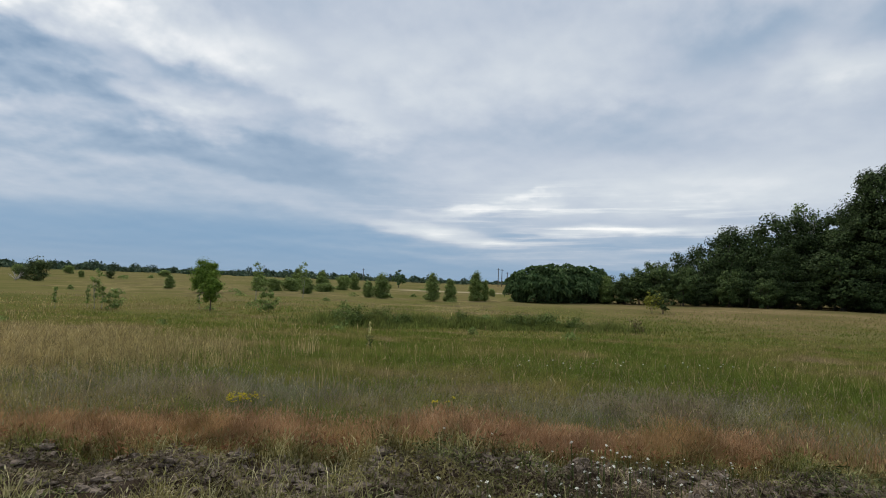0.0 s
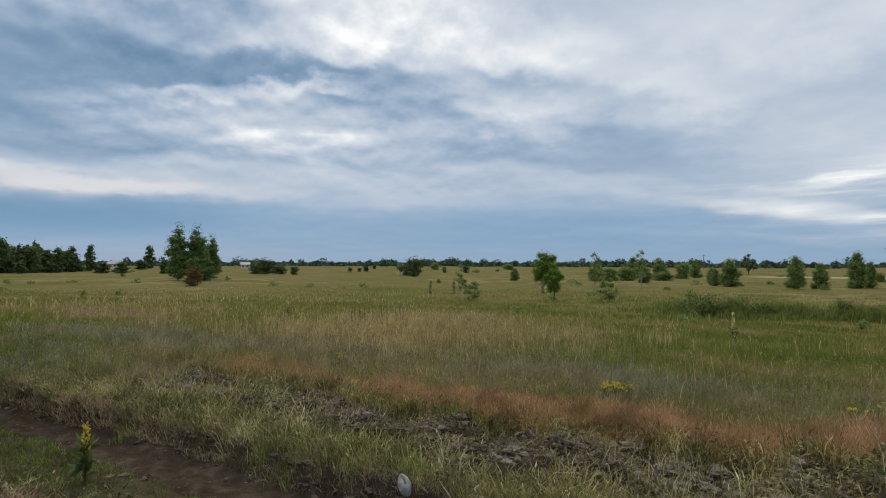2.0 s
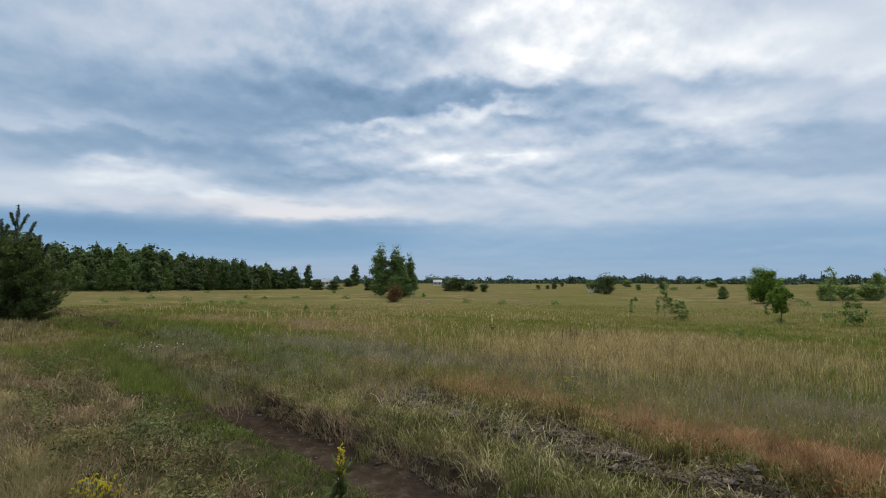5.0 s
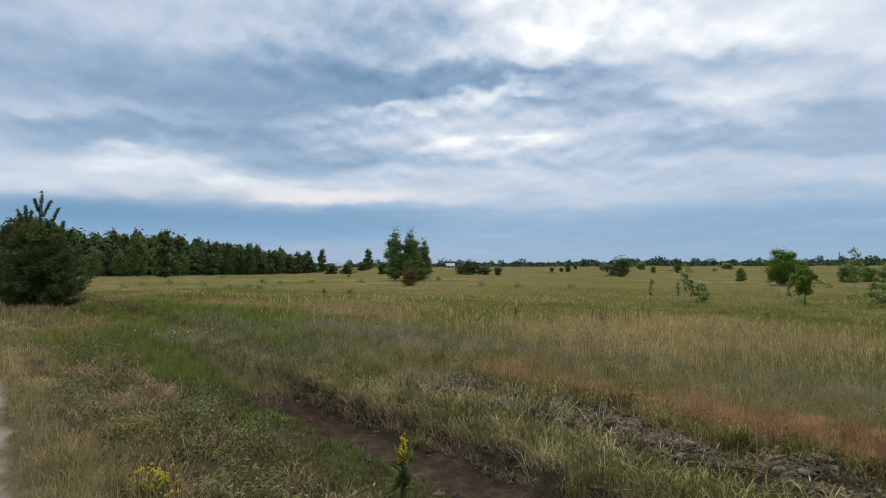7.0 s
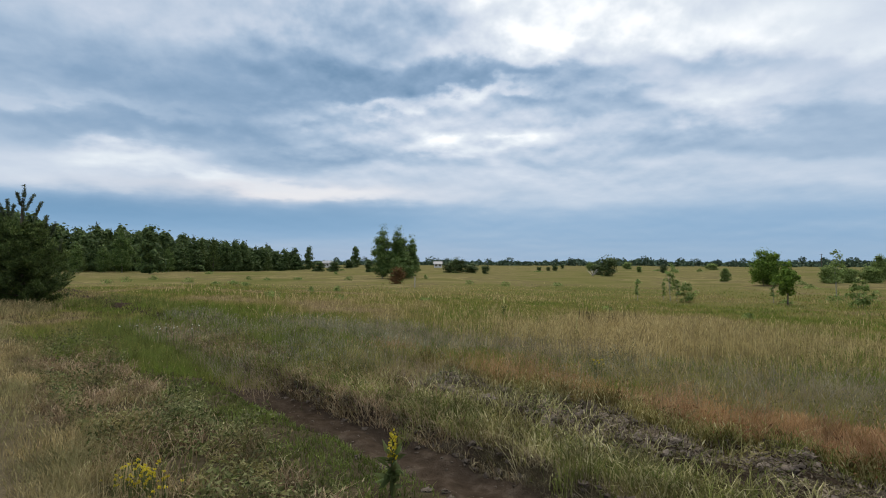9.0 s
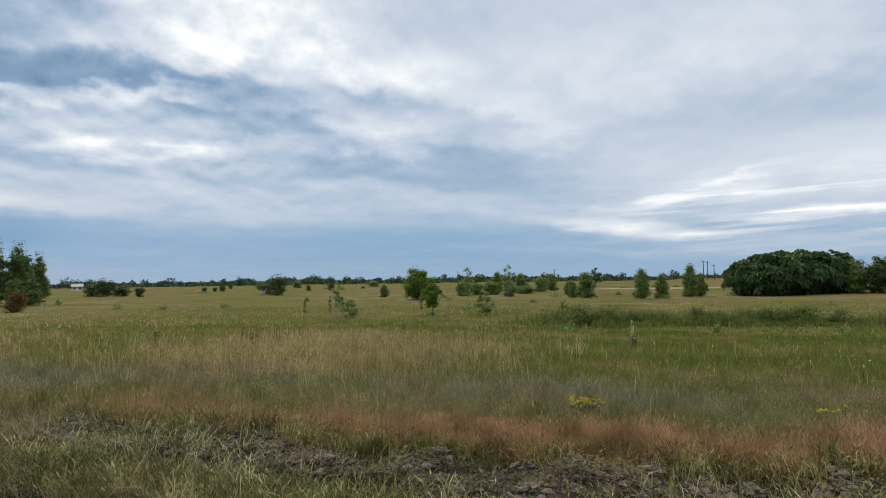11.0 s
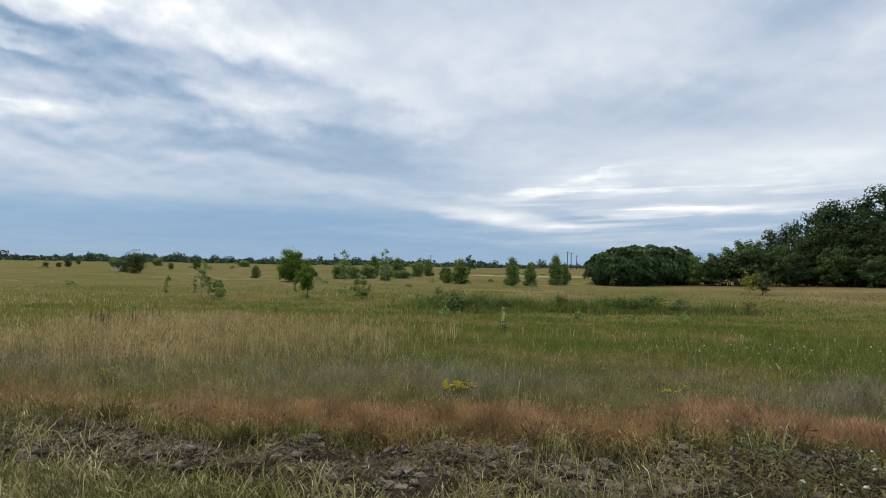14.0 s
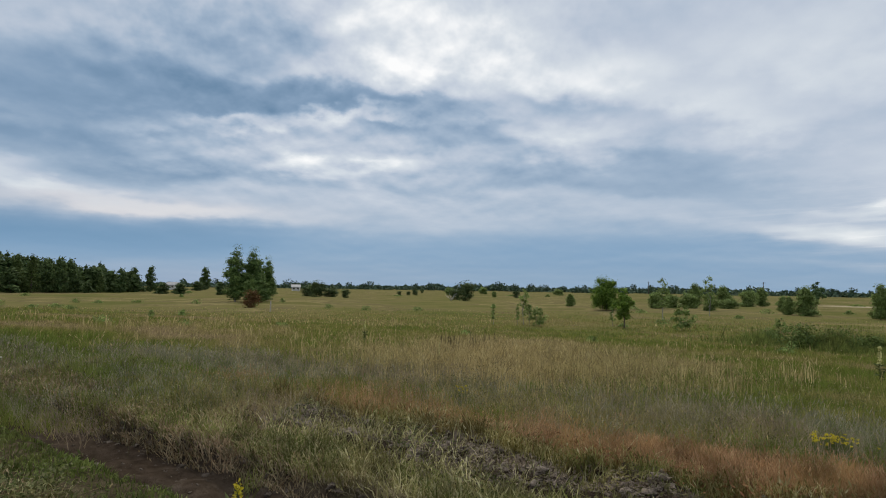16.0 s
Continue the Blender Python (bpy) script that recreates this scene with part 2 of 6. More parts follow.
LEAF_OAK = leafy("oak_leaf", c4(0.022, 0.037, 0.015), c4(0.044, 0.071, 0.025), c4(0.088, 0.128, 0.044), 0.2)
LEAF_THICKET = leafy("thicket_leaf", c4(0.044, 0.081, 0.034), c4(0.094, 0.152, 0.062), c4(0.178, 0.253, 0.109), 0.25)
LEAF_GREEN = leafy("bright_leaf", c4(0.072, 0.126, 0.022), c4(0.134, 0.216, 0.036), c4(0.227, 0.311, 0.058), 0.5)
LEAF_SHRUB = leafy("shrub_leaf", c4(0.098, 0.142, 0.042), c4(0.171, 0.232, 0.069), c4(0.259, 0.320, 0.109), 0.4)
LEAF_NETTLE = leafy("nettle_leaf", c4(0.050, 0.078, 0.020), c4(0.085, 0.122, 0.030), c4(0.135, 0.172, 0.050), 0.35)
LEAF_BIRCH = leafy("birch_leaf", c4(0.057, 0.097, 0.029), c4(0.108, 0.163, 0.046), c4(0.187, 0.244, 0.073), 0.3)
LEAF_WOOD = leafy("wood_leaf", c4(0.040, 0.066, 0.024), c4(0.074, 0.112, 0.038), c4(0.125, 0.165, 0.055), 0.25)
LEAF_DARK = leafy("dark_leaf", c4(0.041, 0.062, 0.024), c4(0.073, 0.101, 0.036), c4(0.121, 0.152, 0.054), 0.2)
LEAF_YELLOW = leafy("yellow_leaf", c4(0.13, 0.14, 0.025), c4(0.23, 0.24, 0.04), c4(0.34, 0.34, 0.07), 0.3)
LEAF_RED = leafy("russet_leaf", c4(0.080, 0.042, 0.018), c4(0.135, 0.072, 0.028), c4(0.15, 0.11, 0.04), 0.3)
NEEDLE = leafy("pine_needle", c4(0.038, 0.060, 0.020), c4(0.080, 0.114, 0.034), c4(0.155, 0.190, 0.058), 0.15)
NEEDLE_FRESH = leafy("fresh_needle", c4(0.060, 0.078, 0.046), c4(0.095, 0.115, 0.066), c4(0.14, 0.16, 0.09), 0.15)
# horizon trees: the blue haze of distance is mixed into the leaf green
LEAF_FAR_HAZE = leafy("far_haze_leaf", c4(0.033, 0.059, 0.040), c4(0.056, 0.089, 0.056), c4(0.099, 0.132, 0.079), 0.1)
BARK = solid("bark", c4(0.035, 0.026, 0.018), c4(0.11, 0.088, 0.065), 9.0)
BARK_PALE = solid("pale_bark", c4(0.10, 0.09, 0.075), c4(0.42, 0.40, 0.36), 7.0)
DEADWOOD = solid("bleached_wood", c4(0.22, 0.20, 0.17), c4(0.50, 0.47, 0.42), 12.0)
PLASTER = solid("whitewash", c4(0.42, 0.41, 0.38), c4(0.60, 0.59, 0.56), 2.0, 0.9, 0.2)
ROOFING = solid("roof_sheet", c4(0.16, 0.16, 0.17), c4(0.30, 0.30, 0.31), 2.0, 0.7, 0.2)
CLOD = solid("dry_clod", c4(0.036, 0.026, 0.019), c4(0.215, 0.168, 0.132), 11.0, 0.95, 0.6, 70.0)
SOIL_DARK = solid("dark_soil", c4(0.032, 0.023, 0.016), c4(0.100, 0.074, 0.054), 10.0, 0.95, 0.7, 60.0)
STONE = solid("pale_stone", c4(0.20, 0.195, 0.19), c4(0.42, 0.41, 0.39), 9.0, 0.8, 0.5, 50.0)
PETAL_WHITE = leafy("white_petal", c4(0.62, 0.62, 0.56), c4(0.74, 0.74, 0.70), c4(0.82, 0.82, 0.78), 0.25, patch=0.0)
PETAL_YELLOW = leafy("yellow_petal", c4(0.365, 0.293, 0.017), c4(0.463, 0.378, 0.026), c4(0.520, 0.448, 0.052), 0.25, patch=0.0)
PETAL_CREAM = leafy("cream_petal", c4(0.500, 0.466, 0.187), c4(0.620, 0.582, 0.274), c4(0.720, 0.679, 0.360), 0.25, patch=0.0)
STALK = leafy("stalk", c4(0.055, 0.075, 0.025), c4(0.085, 0.11, 0.036), c4(0.13, 0.145, 0.055), 0.2)
STALK_DARK = leafy("dark_stalk", c4(0.075, 0.066, 0.030), c4(0.130, 0.108, 0.050), c4(0.190, 0.153, 0.075), 0.1)



def meadow_material():
    """Mixed meadow grass: lush, olive, straw and rosy stands in drifts, every blade its own tone."""
    m = bpy.data.materials.new("meadow_blade")
    m.use_nodes = True
    n = Nodes(m.node_tree)
    geo = n.add("ShaderNodeNewGeometry")
    x, y, z = n.split(geo.outputs["Position"])
    flat = n.xyz(n.math("MULTIPLY", x, 0.7), y, 0.0)
    a, c = n.noise(flat, 0.17, 3.0, 0.5), n.noise(flat, 0.9, 3.0, 0.55)
    field = n.math("ADD", n.math("MULTIPLY", a, 0.62), n.math("MULTIPLY", c, 0.38))
    field = n.math("SUBTRACT", field, n.math("MULTIPLY", n.smooth(x, -9.0, 1.0), 0.035))
    lush = n.math("MULTIPLY", n.math("MULTIPLY", n.smooth(x, -22.0, -16.0), n.math("SUBTRACT", 1.0, n.smooth(x, -11.0, -7.0))), n.math("SUBTRACT", 1.0, n.smooth(y, 7.0, 9.5)))
    field = n.math("SUBTRACT", field, n.math("MULTIPLY", lush, 0.075))
    field = n.math("ADD", n.math("MULTIPLY", n.math("SUBTRACT", field, 0.5), 1.45), 0.49)
    tone = n.ramp(field, [(0.37, c4(0.112, 0.148, 0.028)), (0.46, c4(0.160, 0.172, 0.040)), (0.53, c4(0.215, 0.190, 0.066)),
                          (0.59, c4(0.270, 0.210, 0.105)), (0.70, c4(0.30, 0.225, 0.135))])
    own = n.math("ADD", 0.74, n.math("MULTIPLY", geo.outputs["Random Per Island"], 0.52))
    tuft = n.smooth(n.noise(n.xyz(x, n.math("MULTIPLY", y, 1.6), 0.0), 2.4, 2.0), 0.30, 0.70)
    own = n.math("MULTIPLY", own, n.math("ADD", 0.62, n.math("MULTIPLY", tuft, 0.76)))
    tone = n.mix(1.0, tone, n.xyz(own, own, own), "MULTIPLY")
    b = n.add("ShaderNodeBsdfPrincipled")
    n.put(tone, b.inputs["Base Color"])
    b.inputs["Roughness"].default_value = 0.8
    b.inputs["Specular IOR Level"].default_value = 0.1
    t = n.add("ShaderNodeBsdfTranslucent")
    n.put(tone, t.inputs[0])
    s = n.add("ShaderNodeMixShader")
    s.inputs[0].default_value = 0.35
    n.tree.links.new(b.outputs[0], s.inputs[1])
    n.tree.links.new(t.outputs[0], s.inputs[2])
    n.tree.links.new(s.outputs[0], n.add("ShaderNodeOutputMaterial").inputs[0])
    return m


GRASS_GREEN = meadow_material()
GRASS_LUSH = leafy("lush_blade", c4(0.085, 0.110, 0.028), c4(0.125, 0.155, 0.038), c4(0.175, 0.200, 0.055), 0.35, patch=0.4, patch_scale=0.4, patch_colour=c4(0.15, 0.155, 0.055))
GRASS_TAN = leafy("dry_blade", c4(0.25, 0.195, 0.086), c4(0.36, 0.282, 0.138), c4(0.48, 0.388, 0.208), 0.35, patch=0.3, patch_colour=c4(0.20, 0.185, 0.07))
# rust leaf: kept dark, with the shade at the strip's foot in its colour
GRASS_RUST_SHADE = leafy("rust_shade_leaf", c4(0.105, 0.046, 0.022), c4(0.175, 0.076, 0.036), c4(0.26, 0.13, 0.065), 0.3, patch=0.3, patch_scale=0.9, patch_colour=c4(0.12, 0.10, 0.035))
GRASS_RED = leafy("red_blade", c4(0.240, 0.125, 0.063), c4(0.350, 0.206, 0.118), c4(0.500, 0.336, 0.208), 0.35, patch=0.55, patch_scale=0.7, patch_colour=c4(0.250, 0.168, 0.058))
GRASS_GREY = leafy("grey_herb", c4(0.145, 0.140, 0.095), c4(0.220, 0.208, 0.150), c4(0.34, 0.31, 0.235), 0.35, patch=0.75, patch_scale=0.55, patch_colour=c4(0.28, 0.200, 0.140))
HERB = leafy("herb_leaf", c4(0.085, 0.092, 0.030), c4(0.155, 0.155, 0.055), c4(0.26, 0.23, 0.11), 0.3, patch=0.5, patch_scale=0.8, patch_colour=c4(0.18, 0.135, 0.080))
LITTER = leafy("dead_leaf", c4(0.049, 0.034, 0.024), c4(0.115, 0.087, 0.063), c4(0.238, 0.189, 0.143), 0.15, patch=0.3, patch_scale=2.0, patch_colour=c4(0.082, 0.082, 0.037))
GRASS_VERGE = leafy("verge_blade", c4(0.046, 0.054, 0.014), c4(0.108, 0.112, 0.033), c4(0.32, 0.29, 0.14), 0.3, patch=0.62, patch_scale=0.9, patch_colour=c4(0.210, 0.165, 0.072))
GRASS_EDGE = leafy("edge_blade", c4(0.085, 0.075, 0.022), c4(0.19, 0.160, 0.050), c4(0.50, 0.44, 0.22), 0.35, patch=0.5, patch_scale=0.8, patch_colour=c4(0.15, 0.085, 0.035))
GRASS_LIME = leafy("lime_tuft", c4(0.085, 0.105, 0.024), c4(0.165, 0.180, 0.045), c4(0.34, 0.32, 0.13), 0.35, patch=0.3)
GRASS_PALE = leafy("pale_bent", c4(0.12, 0.115, 0.04), c4(0.28, 0.25, 0.11), c4(0.52, 0.47, 0.28), 0.3, patch=0.2)
GRASS_STRAW = leafy("straw", c4(0.104, 0.080, 0.045), c4(0.200, 0.163, 0.099), c4(0.336, 0.289, 0.192), 0.2, patch=0.4, patch_scale=1.2, patch_colour=c4(0.120, 0.095, 0.058))
GRASS_BROWN = leafy("brown_grass", c4(0.176, 0.136, 0.062), c4(0.323, 0.251, 0.119), c4(0.464, 0.370, 0.206), 0.25, patch=0.75, patch_scale=0.9, patch_colour=c4(0.159, 0.163, 0.073))
WEED = leafy("weed_leaf", c4(0.032, 0.042, 0.013), c4(0.088, 0.106, 0.034), c4(0.25, 0.25, 0.12), 0.35, patch=0.5, patch_scale=1.4, patch_colour=c4(0.23, 0.165, 0.068))
GRASS_BANK = leafy("bank_grass", c4(0.12, 0.078, 0.046), c4(0.25, 0.175, 0.108), c4(0.44, 0.345, 0.23), 0.3, patch=0.6, patch_scale=0.8, patch_colour=c4(0.19, 0.165, 0.070))
TURF = leafy("turf_leaf", c4(0.056, 0.077, 0.019), c4(0.098, 0.131, 0.030), c4(0.165, 0.188, 0.055), 0.3, patch=0.3, patch_scale=1.0, patch_colour=c4(0.131, 0.106, 0.043))


def ground_material():
    m = bpy.data.materials.new("field_ground")
    m.use_nodes = True
    n = Nodes(m.node_tree)
    at = n.add("ShaderNodeNewGeometry").outputs["Position"]
    x, y, z = n.split(at)
    broad, mid, fine, grit = n.noise(at, 0.05, 5.0), n.noise(at, 0.5, 5.0), n.noise(at, 7.0, 6.0, 0.65), n.noise(at, 60.0, 4.0)
    # meadow floor: olive and straw drifts
    meadow = n.ramp(n.math("ADD", n.math("MULTIPLY", broad, 0.65), n.math("MULTIPLY", mid, 0.35)), [
        (0.38, c4(0.072, 0.082, 0.020)), (0.47, c4(0.098, 0.098, 0.028)), (0.56, c4(0.130, 0.110, 0.042)), (0.68, c4(0.160, 0.130, 0.058))])
    streak = n.math("ADD", n.math("MULTIPLY", n.noise(at, 0.035, 3.0, 0.5), 0.55), n.math("MULTIPLY", n.noise(at, 0.13, 3.0, 0.55), 0.45))
    streak = n.math("ADD", n.math("MULTIPLY", n.math("SUBTRACT", streak, 0.5), 2.5), 0.5)
    distant = n.ramp(streak, [(0.26, c4(0.088, 0.092, 0.032)), (0.40, c4(0.122, 0.112, 0.044)), (0.50, c4(0.142, 0.120, 0.056)), (0.57, c4(0.102, 0.084, 0.048)), (0.63, c4(0.205, 0.165, 0.084)), (0.74, c4(0.104, 0.098, 0.038))])
    bare = n.math("MULTIPLY", n.math("MULTIPLY", n.smooth(y, 122.0, 126.0), n.math("SUBTRACT", 1.0, n.smooth(y, 136.0, 141.0))), n.math("MULTIPLY", n.smooth(x, -14.0, -6.0), n.math("SUBTRACT", 1.0, n.smooth(x, 24.0, 32.0))))
    distant = n.mix(n.math("MULTIPLY", bare, 0.8), distant, c4(0.38, 0.32, 0.24))
    meadow = n.mix(n.math("MULTIPLY", n.smooth(n.math("MAXIMUM", y, n.math("MULTIPLY", x, -1.0)), 22.0, 50.0), 0.9), meadow, distant)
    east = n.math("MULTIPLY", n.smooth(x, 8.0, 24.0), n.smooth(y, 24.0, 46.0))
    dry = n.ramp(n.noise(n.xyz(x, n.math("MULTIPLY", y, 0.6), 0.0), 0.16, 4.0), [(0.36, c4(0.095, 0.085, 0.036)), (0.52, c4(0.145, 0.108, 0.056)), (0.66, c4(0.200, 0.150, 0.085))])
    meadow = n.mix(n.math("MULTIPLY", east, 0.85), meadow, dry)
    clump = n.noise(at, 1.3, 4.0, 0.6)
    meadow = n.mix(n.math("MULTIPLY", n.smooth(clump, 0.48, 0.66), 0.45), meadow, c4(0.070, 0.074, 0.026))
    meadow = n.mix(n.math("MULTIPLY", fine, 0.35), meadow, c4(0.080, 0.072, 0.026))
    verge = n.ramp(fine, [(0.3, c4(0.045, 0.036, 0.022)), (0.55, c4(0.095, 0.076, 0.046)), (0.78, c4(0.16, 0.13, 0.085))])
    # away from the track: shade in gaps between weeds, put into the ground colour
    gap_shade = n.ramp(fine, [(0.3, c4(0.026, 0.021, 0.013)), (0.55, c4(0.055, 0.045, 0.027)), (0.78, c4(0.105, 0.085, 0.055))])
    verge = n.mix(n.smooth(y, 0.6, 1.2), verge, gap_shade)
    soil = n.ramp(n.math("ADD", n.math("MULTIPLY", fine, 0.65), n.math("MULTIPLY", mid, 0.35)), [(0.34, c4(0.020, 0.014, 0.010)), (0.54, c4(0.046, 0.034, 0.025)), (0.74, c4(0.100, 0.078, 0.060))])
    sand = n.ramp(n.math("ADD", n.math("MULTIPLY", fine, 0.6), n.math("MULTIPLY", grit, 0.4)), [(0.30, c4(0.13, 0.112, 0.092)), (0.52, c4(0.225, 0.20, 0.168)), (0.75, c4(0.31, 0.28, 0.24))])
    wob = n.math("ADD", y, n.math("ADD", n.math("MULTIPLY", n.math("SUBTRACT", mid, 0.5), 0.5), n.math("ADD", n.math("MULTIPLY", n.math("SUBTRACT", fine, 0.5), 0.34), n.math("MULTIPLY", n.math("SUBTRACT", n.noise(at, 2.2, 3.0), 0.5), 0.40))))

    def band(lo, hi, soft):
        return n.math("MULTIPLY", n.smooth(wob, lo - soft, lo + soft), n.math("SUBTRACT", 1.0, n.smooth(wob, hi - soft, hi + soft)))

    tone = n.mix(band(-3.0, 5.4, 0.3), meadow, verge)
    tone = n.mix(band(3.95, 5.45, 0.12), tone, soil)
    near_rut = n.math("MULTIPLY", n.smooth(x, -12.5, -9.5), band(2.64, 3.46, 0.07))
    tone = n.mix(near_rut, tone, soil)
    wob = n.math("ADD", wob, n.math("MULTIPLY", x, 0.0145))
    tone = n.mix(band(-0.36, 0.08, 0.09), tone, sand)
    tone = n.mix(band(-1.62, -1.18, 0.09), tone, sand)
    b = n.add("ShaderNodeBsdfPrincipled")
    n.put(tone, b.inputs["Base Color"])
    b.inputs["Roughness"].default_value = 1.0
    b.inputs["Specular IOR Level"].default_value = 0.0
    k = n.add("ShaderNodeBump")
    k.inputs["Strength"].default_value, k.inputs["Distance"].default_value = 0.9, 0.05
    n.put(n.math("ADD", fine, n.math("MULTIPLY", grit, 0.3)), k.inputs["Height"])
    n.put(k.outputs[0], b.inputs["Normal"])
    n.tree.links.new(b.outputs[0], n.add("ShaderNodeOutputMaterial").inputs[0])
    return m

# ---- mesh helpers ----


def mesh_of(name, verts, faces, material, smooth=False):
    """A mesh from an (n, 3) array and lists of equal-sided faces: arrays of shape (m, 3) or (m, 4)."""
    me = bpy.data.meshes.new(name)
    faces = [np.asarray(f, np.int32) for f in faces if len(f)]
    me.vertices.add(len(verts))
    me.vertices.foreach_set("co", np.asarray(verts, np.float32).ravel())
    loops = np.concatenate([f.ravel() for f in faces])
    sizes = np.concatenate([np.full(len(f), f.shape[1], np.int32) for f in faces])
    me.loops.add(len(loops))
    me.loops.foreach_set("vertex_index", loops)
    me.polygons.add(len(sizes))
    me.polygons.foreach_set("loop_start", np.concatenate([[0], np.cumsum(sizes)[:-1]]).astype(np.int32))
    me.polygons.foreach_set("use_smooth", np.full(len(sizes), smooth))
    me.materials.append(material)
    me.update(calc_edges=True)
    return me


def piece(name, me, parent, label=""):
    ob = new(name, me)
    ob.parent = parent
    return tagged(ob, label)


def thing(name, label, category, group="", kind="", at=(0, 0, 0), turn=0.0, size=1.0):
    ob = new(name)
    ob.empty_display_size = 0.2
    ob.matrix_basis = pose(*at, 0, 0, turn) @ Matrix.Scale(size, 4)
    return tagged(ob, label, category, group, kind)


class Heap:
    """Collects vertices and faces for one mesh."""

    def __init__(self):
        self.verts, self.tris, self.quads, self.count = [], [], [], 0

    def add(self, verts, tris=None, quads=None):
        if tris is not None and len(tris):
            self.tris.append(np.asarray(tris) + self.count)
        if quads is not None and len(quads):
            self.quads.append(np.asarray(quads) + self.count)
        self.verts.append(np.asarray(verts, float))
        self.count += len(verts)

    def tube(self, points, radii, sides=6):
        """A tapered limb along points."""
        pts = np.asarray(points, float)
        way = np.gradient(pts, axis=0)
        way /= np.linalg.norm(way, axis=1)[:, None] + 1e-9
        side = np.cross(way, np.where(np.abs(way[:, 2:]) > 0.9, [[1.0, 0, 0]], [[0, 0, 1.0]]))
        side /= np.linalg.norm(side, axis=1)[:, None] + 1e-9
        up = np.cross(way, side)
        a = np.arange(sides) * 2 * np.pi / sides
        ring = pts[:, None] + np.asarray(radii)[:, None, None] * (np.cos(a)[None, :, None] * side[:, None] + np.sin(a)[None, :, None] * up[:, None])
        i, j = np.meshgrid(np.arange(len(pts) - 1), np.arange(sides), indexing="ij")
        q = np.stack([i * sides + j, i * sides + (j + 1) % sides, (i + 1) * sides + (j + 1) % sides, (i + 1) * sides + j], -1).reshape(-1, 4)
        self.add(ring.reshape(-1, 3), quads=q)

    def foliage(self, centres, normals, length, width, rng):
        """Leaves that lie across their normals, as on the outside of a bough."""
        k = len(centres)
        n = normals + rng.normal(size=(k, 3)) * 0.45
        n /= np.linalg.norm(n, axis=1)[:, None] + 1e-9
        a = np.cross(n, rng.normal(size=(k, 3)))
        a /= np.linalg.norm(a, axis=1)[:, None] + 1e-9
        b = np.cross(n, a)
        s = rng.uniform(0.6, 1.4, (k, 1))
        l, wd = length * s * 0.5, width * s * 0.5
        v = np.stack([centres - a * l, centres + b * wd - a * l * 0.1, centres + a * l, centres - b * wd - a * l * 0.1], 1)
        base = np.arange(k)[:, None] * 4
        self.add(v.reshape(-1, 3), tris=np.concatenate([base + [0, 1, 2], base + [0, 2, 3]]))

    def leaves(self, centres, length, width, rng, droop=0.0, outward=None):
        """Pointed leaves, two triangles each with a slight fold."""
        k = len(centres)
        a, b = rng.normal(size=(k, 3)), rng.normal(size=(k, 3))
        if outward is not None:
            a = a * 0.7 + outward
        a[:, 2] -= droop
        a /= np.linalg.norm(a, axis=1)[:, None]
        b = np.cross(a, b)
        b /= np.linalg.norm(b, axis=1)[:, None]
        fold = np.cross(a, b)
        s = rng.uniform(0.65, 1.35, (k, 1))
        l, wd = length * s, width * s
        v = np.stack([centres, centres + a * l * 0.5 + b * wd * 0.5 + fold * wd * 0.15, centres + a * l, centres + a * l * 0.5 - b * wd * 0.5 + fold * wd * 0.15], 1)
        base = np.arange(k)[:, None] * 4
        self.add(v.reshape(-1, 3), tris=np.concatenate([base + [0, 1, 2], base + [0, 2, 3]]))

    def fronds(self, centres, axes, count, length, width, rng):
        """Whorls of long drooping leaflets round each centre's axis."""
        k = len(centres)
        n = axes / (np.linalg.norm(axes, axis=1)[:, None] + 1e-9)
        t1 = np.cross(n, rng.normal(size=(k, 3)))
        t1 /= np.linalg.norm(t1, axis=1)[:, None] + 1e-9
        t2 = np.cross(n, t1)
        for j in range(count):
            a = (2 * np.pi * j / count + rng.normal(size=k) * 0.25)[:, None]
            d = np.cos(a) * t1 + np.sin(a) * t2
            side = np.cross(n, d) * width * 0.5
            l = length * rng.uniform(0.7, 1.2, (k, 1))
            mid = centres + d * l * 0.5 + n * l * 0.22
            tip = centres + d * l + n * l * 0.05 - [0, 0, 1] * l * 0.22
            v = np.stack([centres, mid + side, tip, mid - side], 1)
            base = np.arange(k)[:, None] * 4
            self.add(v.reshape(-1, 3), tris=np.concatenate([base + [0, 1, 2], base + [0, 2, 3]]))

    def mesh(self, name, material, smooth=False):
        return mesh_of(name, np.concatenate(self.verts), [np.concatenate(f) for f in (self.tris, self.quads) if f], material, smooth)


def vnoise(x, y, seed=0):
    """Smooth value noise from 0 to 1."""
    xi, yi = np.floor(x).astype(np.int64), np.floor(y).astype(np.int64)
    fx, fy = x - xi, y - yi
    fx, fy = fx * fx * (3 - 2 * fx), fy * fy * (3 - 2 * fy)

    def at(i, j):
        h = (i * 374761393 + j * 668265263 + seed * 974634777) & 0xFFFFFFFF
        h = ((h ^ (h >> 13)) * 1274126177) & 0xFFFFFFFF
        return ((h ^ (h >> 16)) & 0xFFFF) / 65535.0

    return (at(xi, yi) * (1 - fx) + at(xi + 1, yi) * fx) * (1 - fy) + (at(xi, yi + 1) * (1 - fx) + at(xi + 1, yi + 1) * fx) * fy


def step(t):
    t = np.clip(t, 0, 1)
    return t * t * (3 - 2 * t)


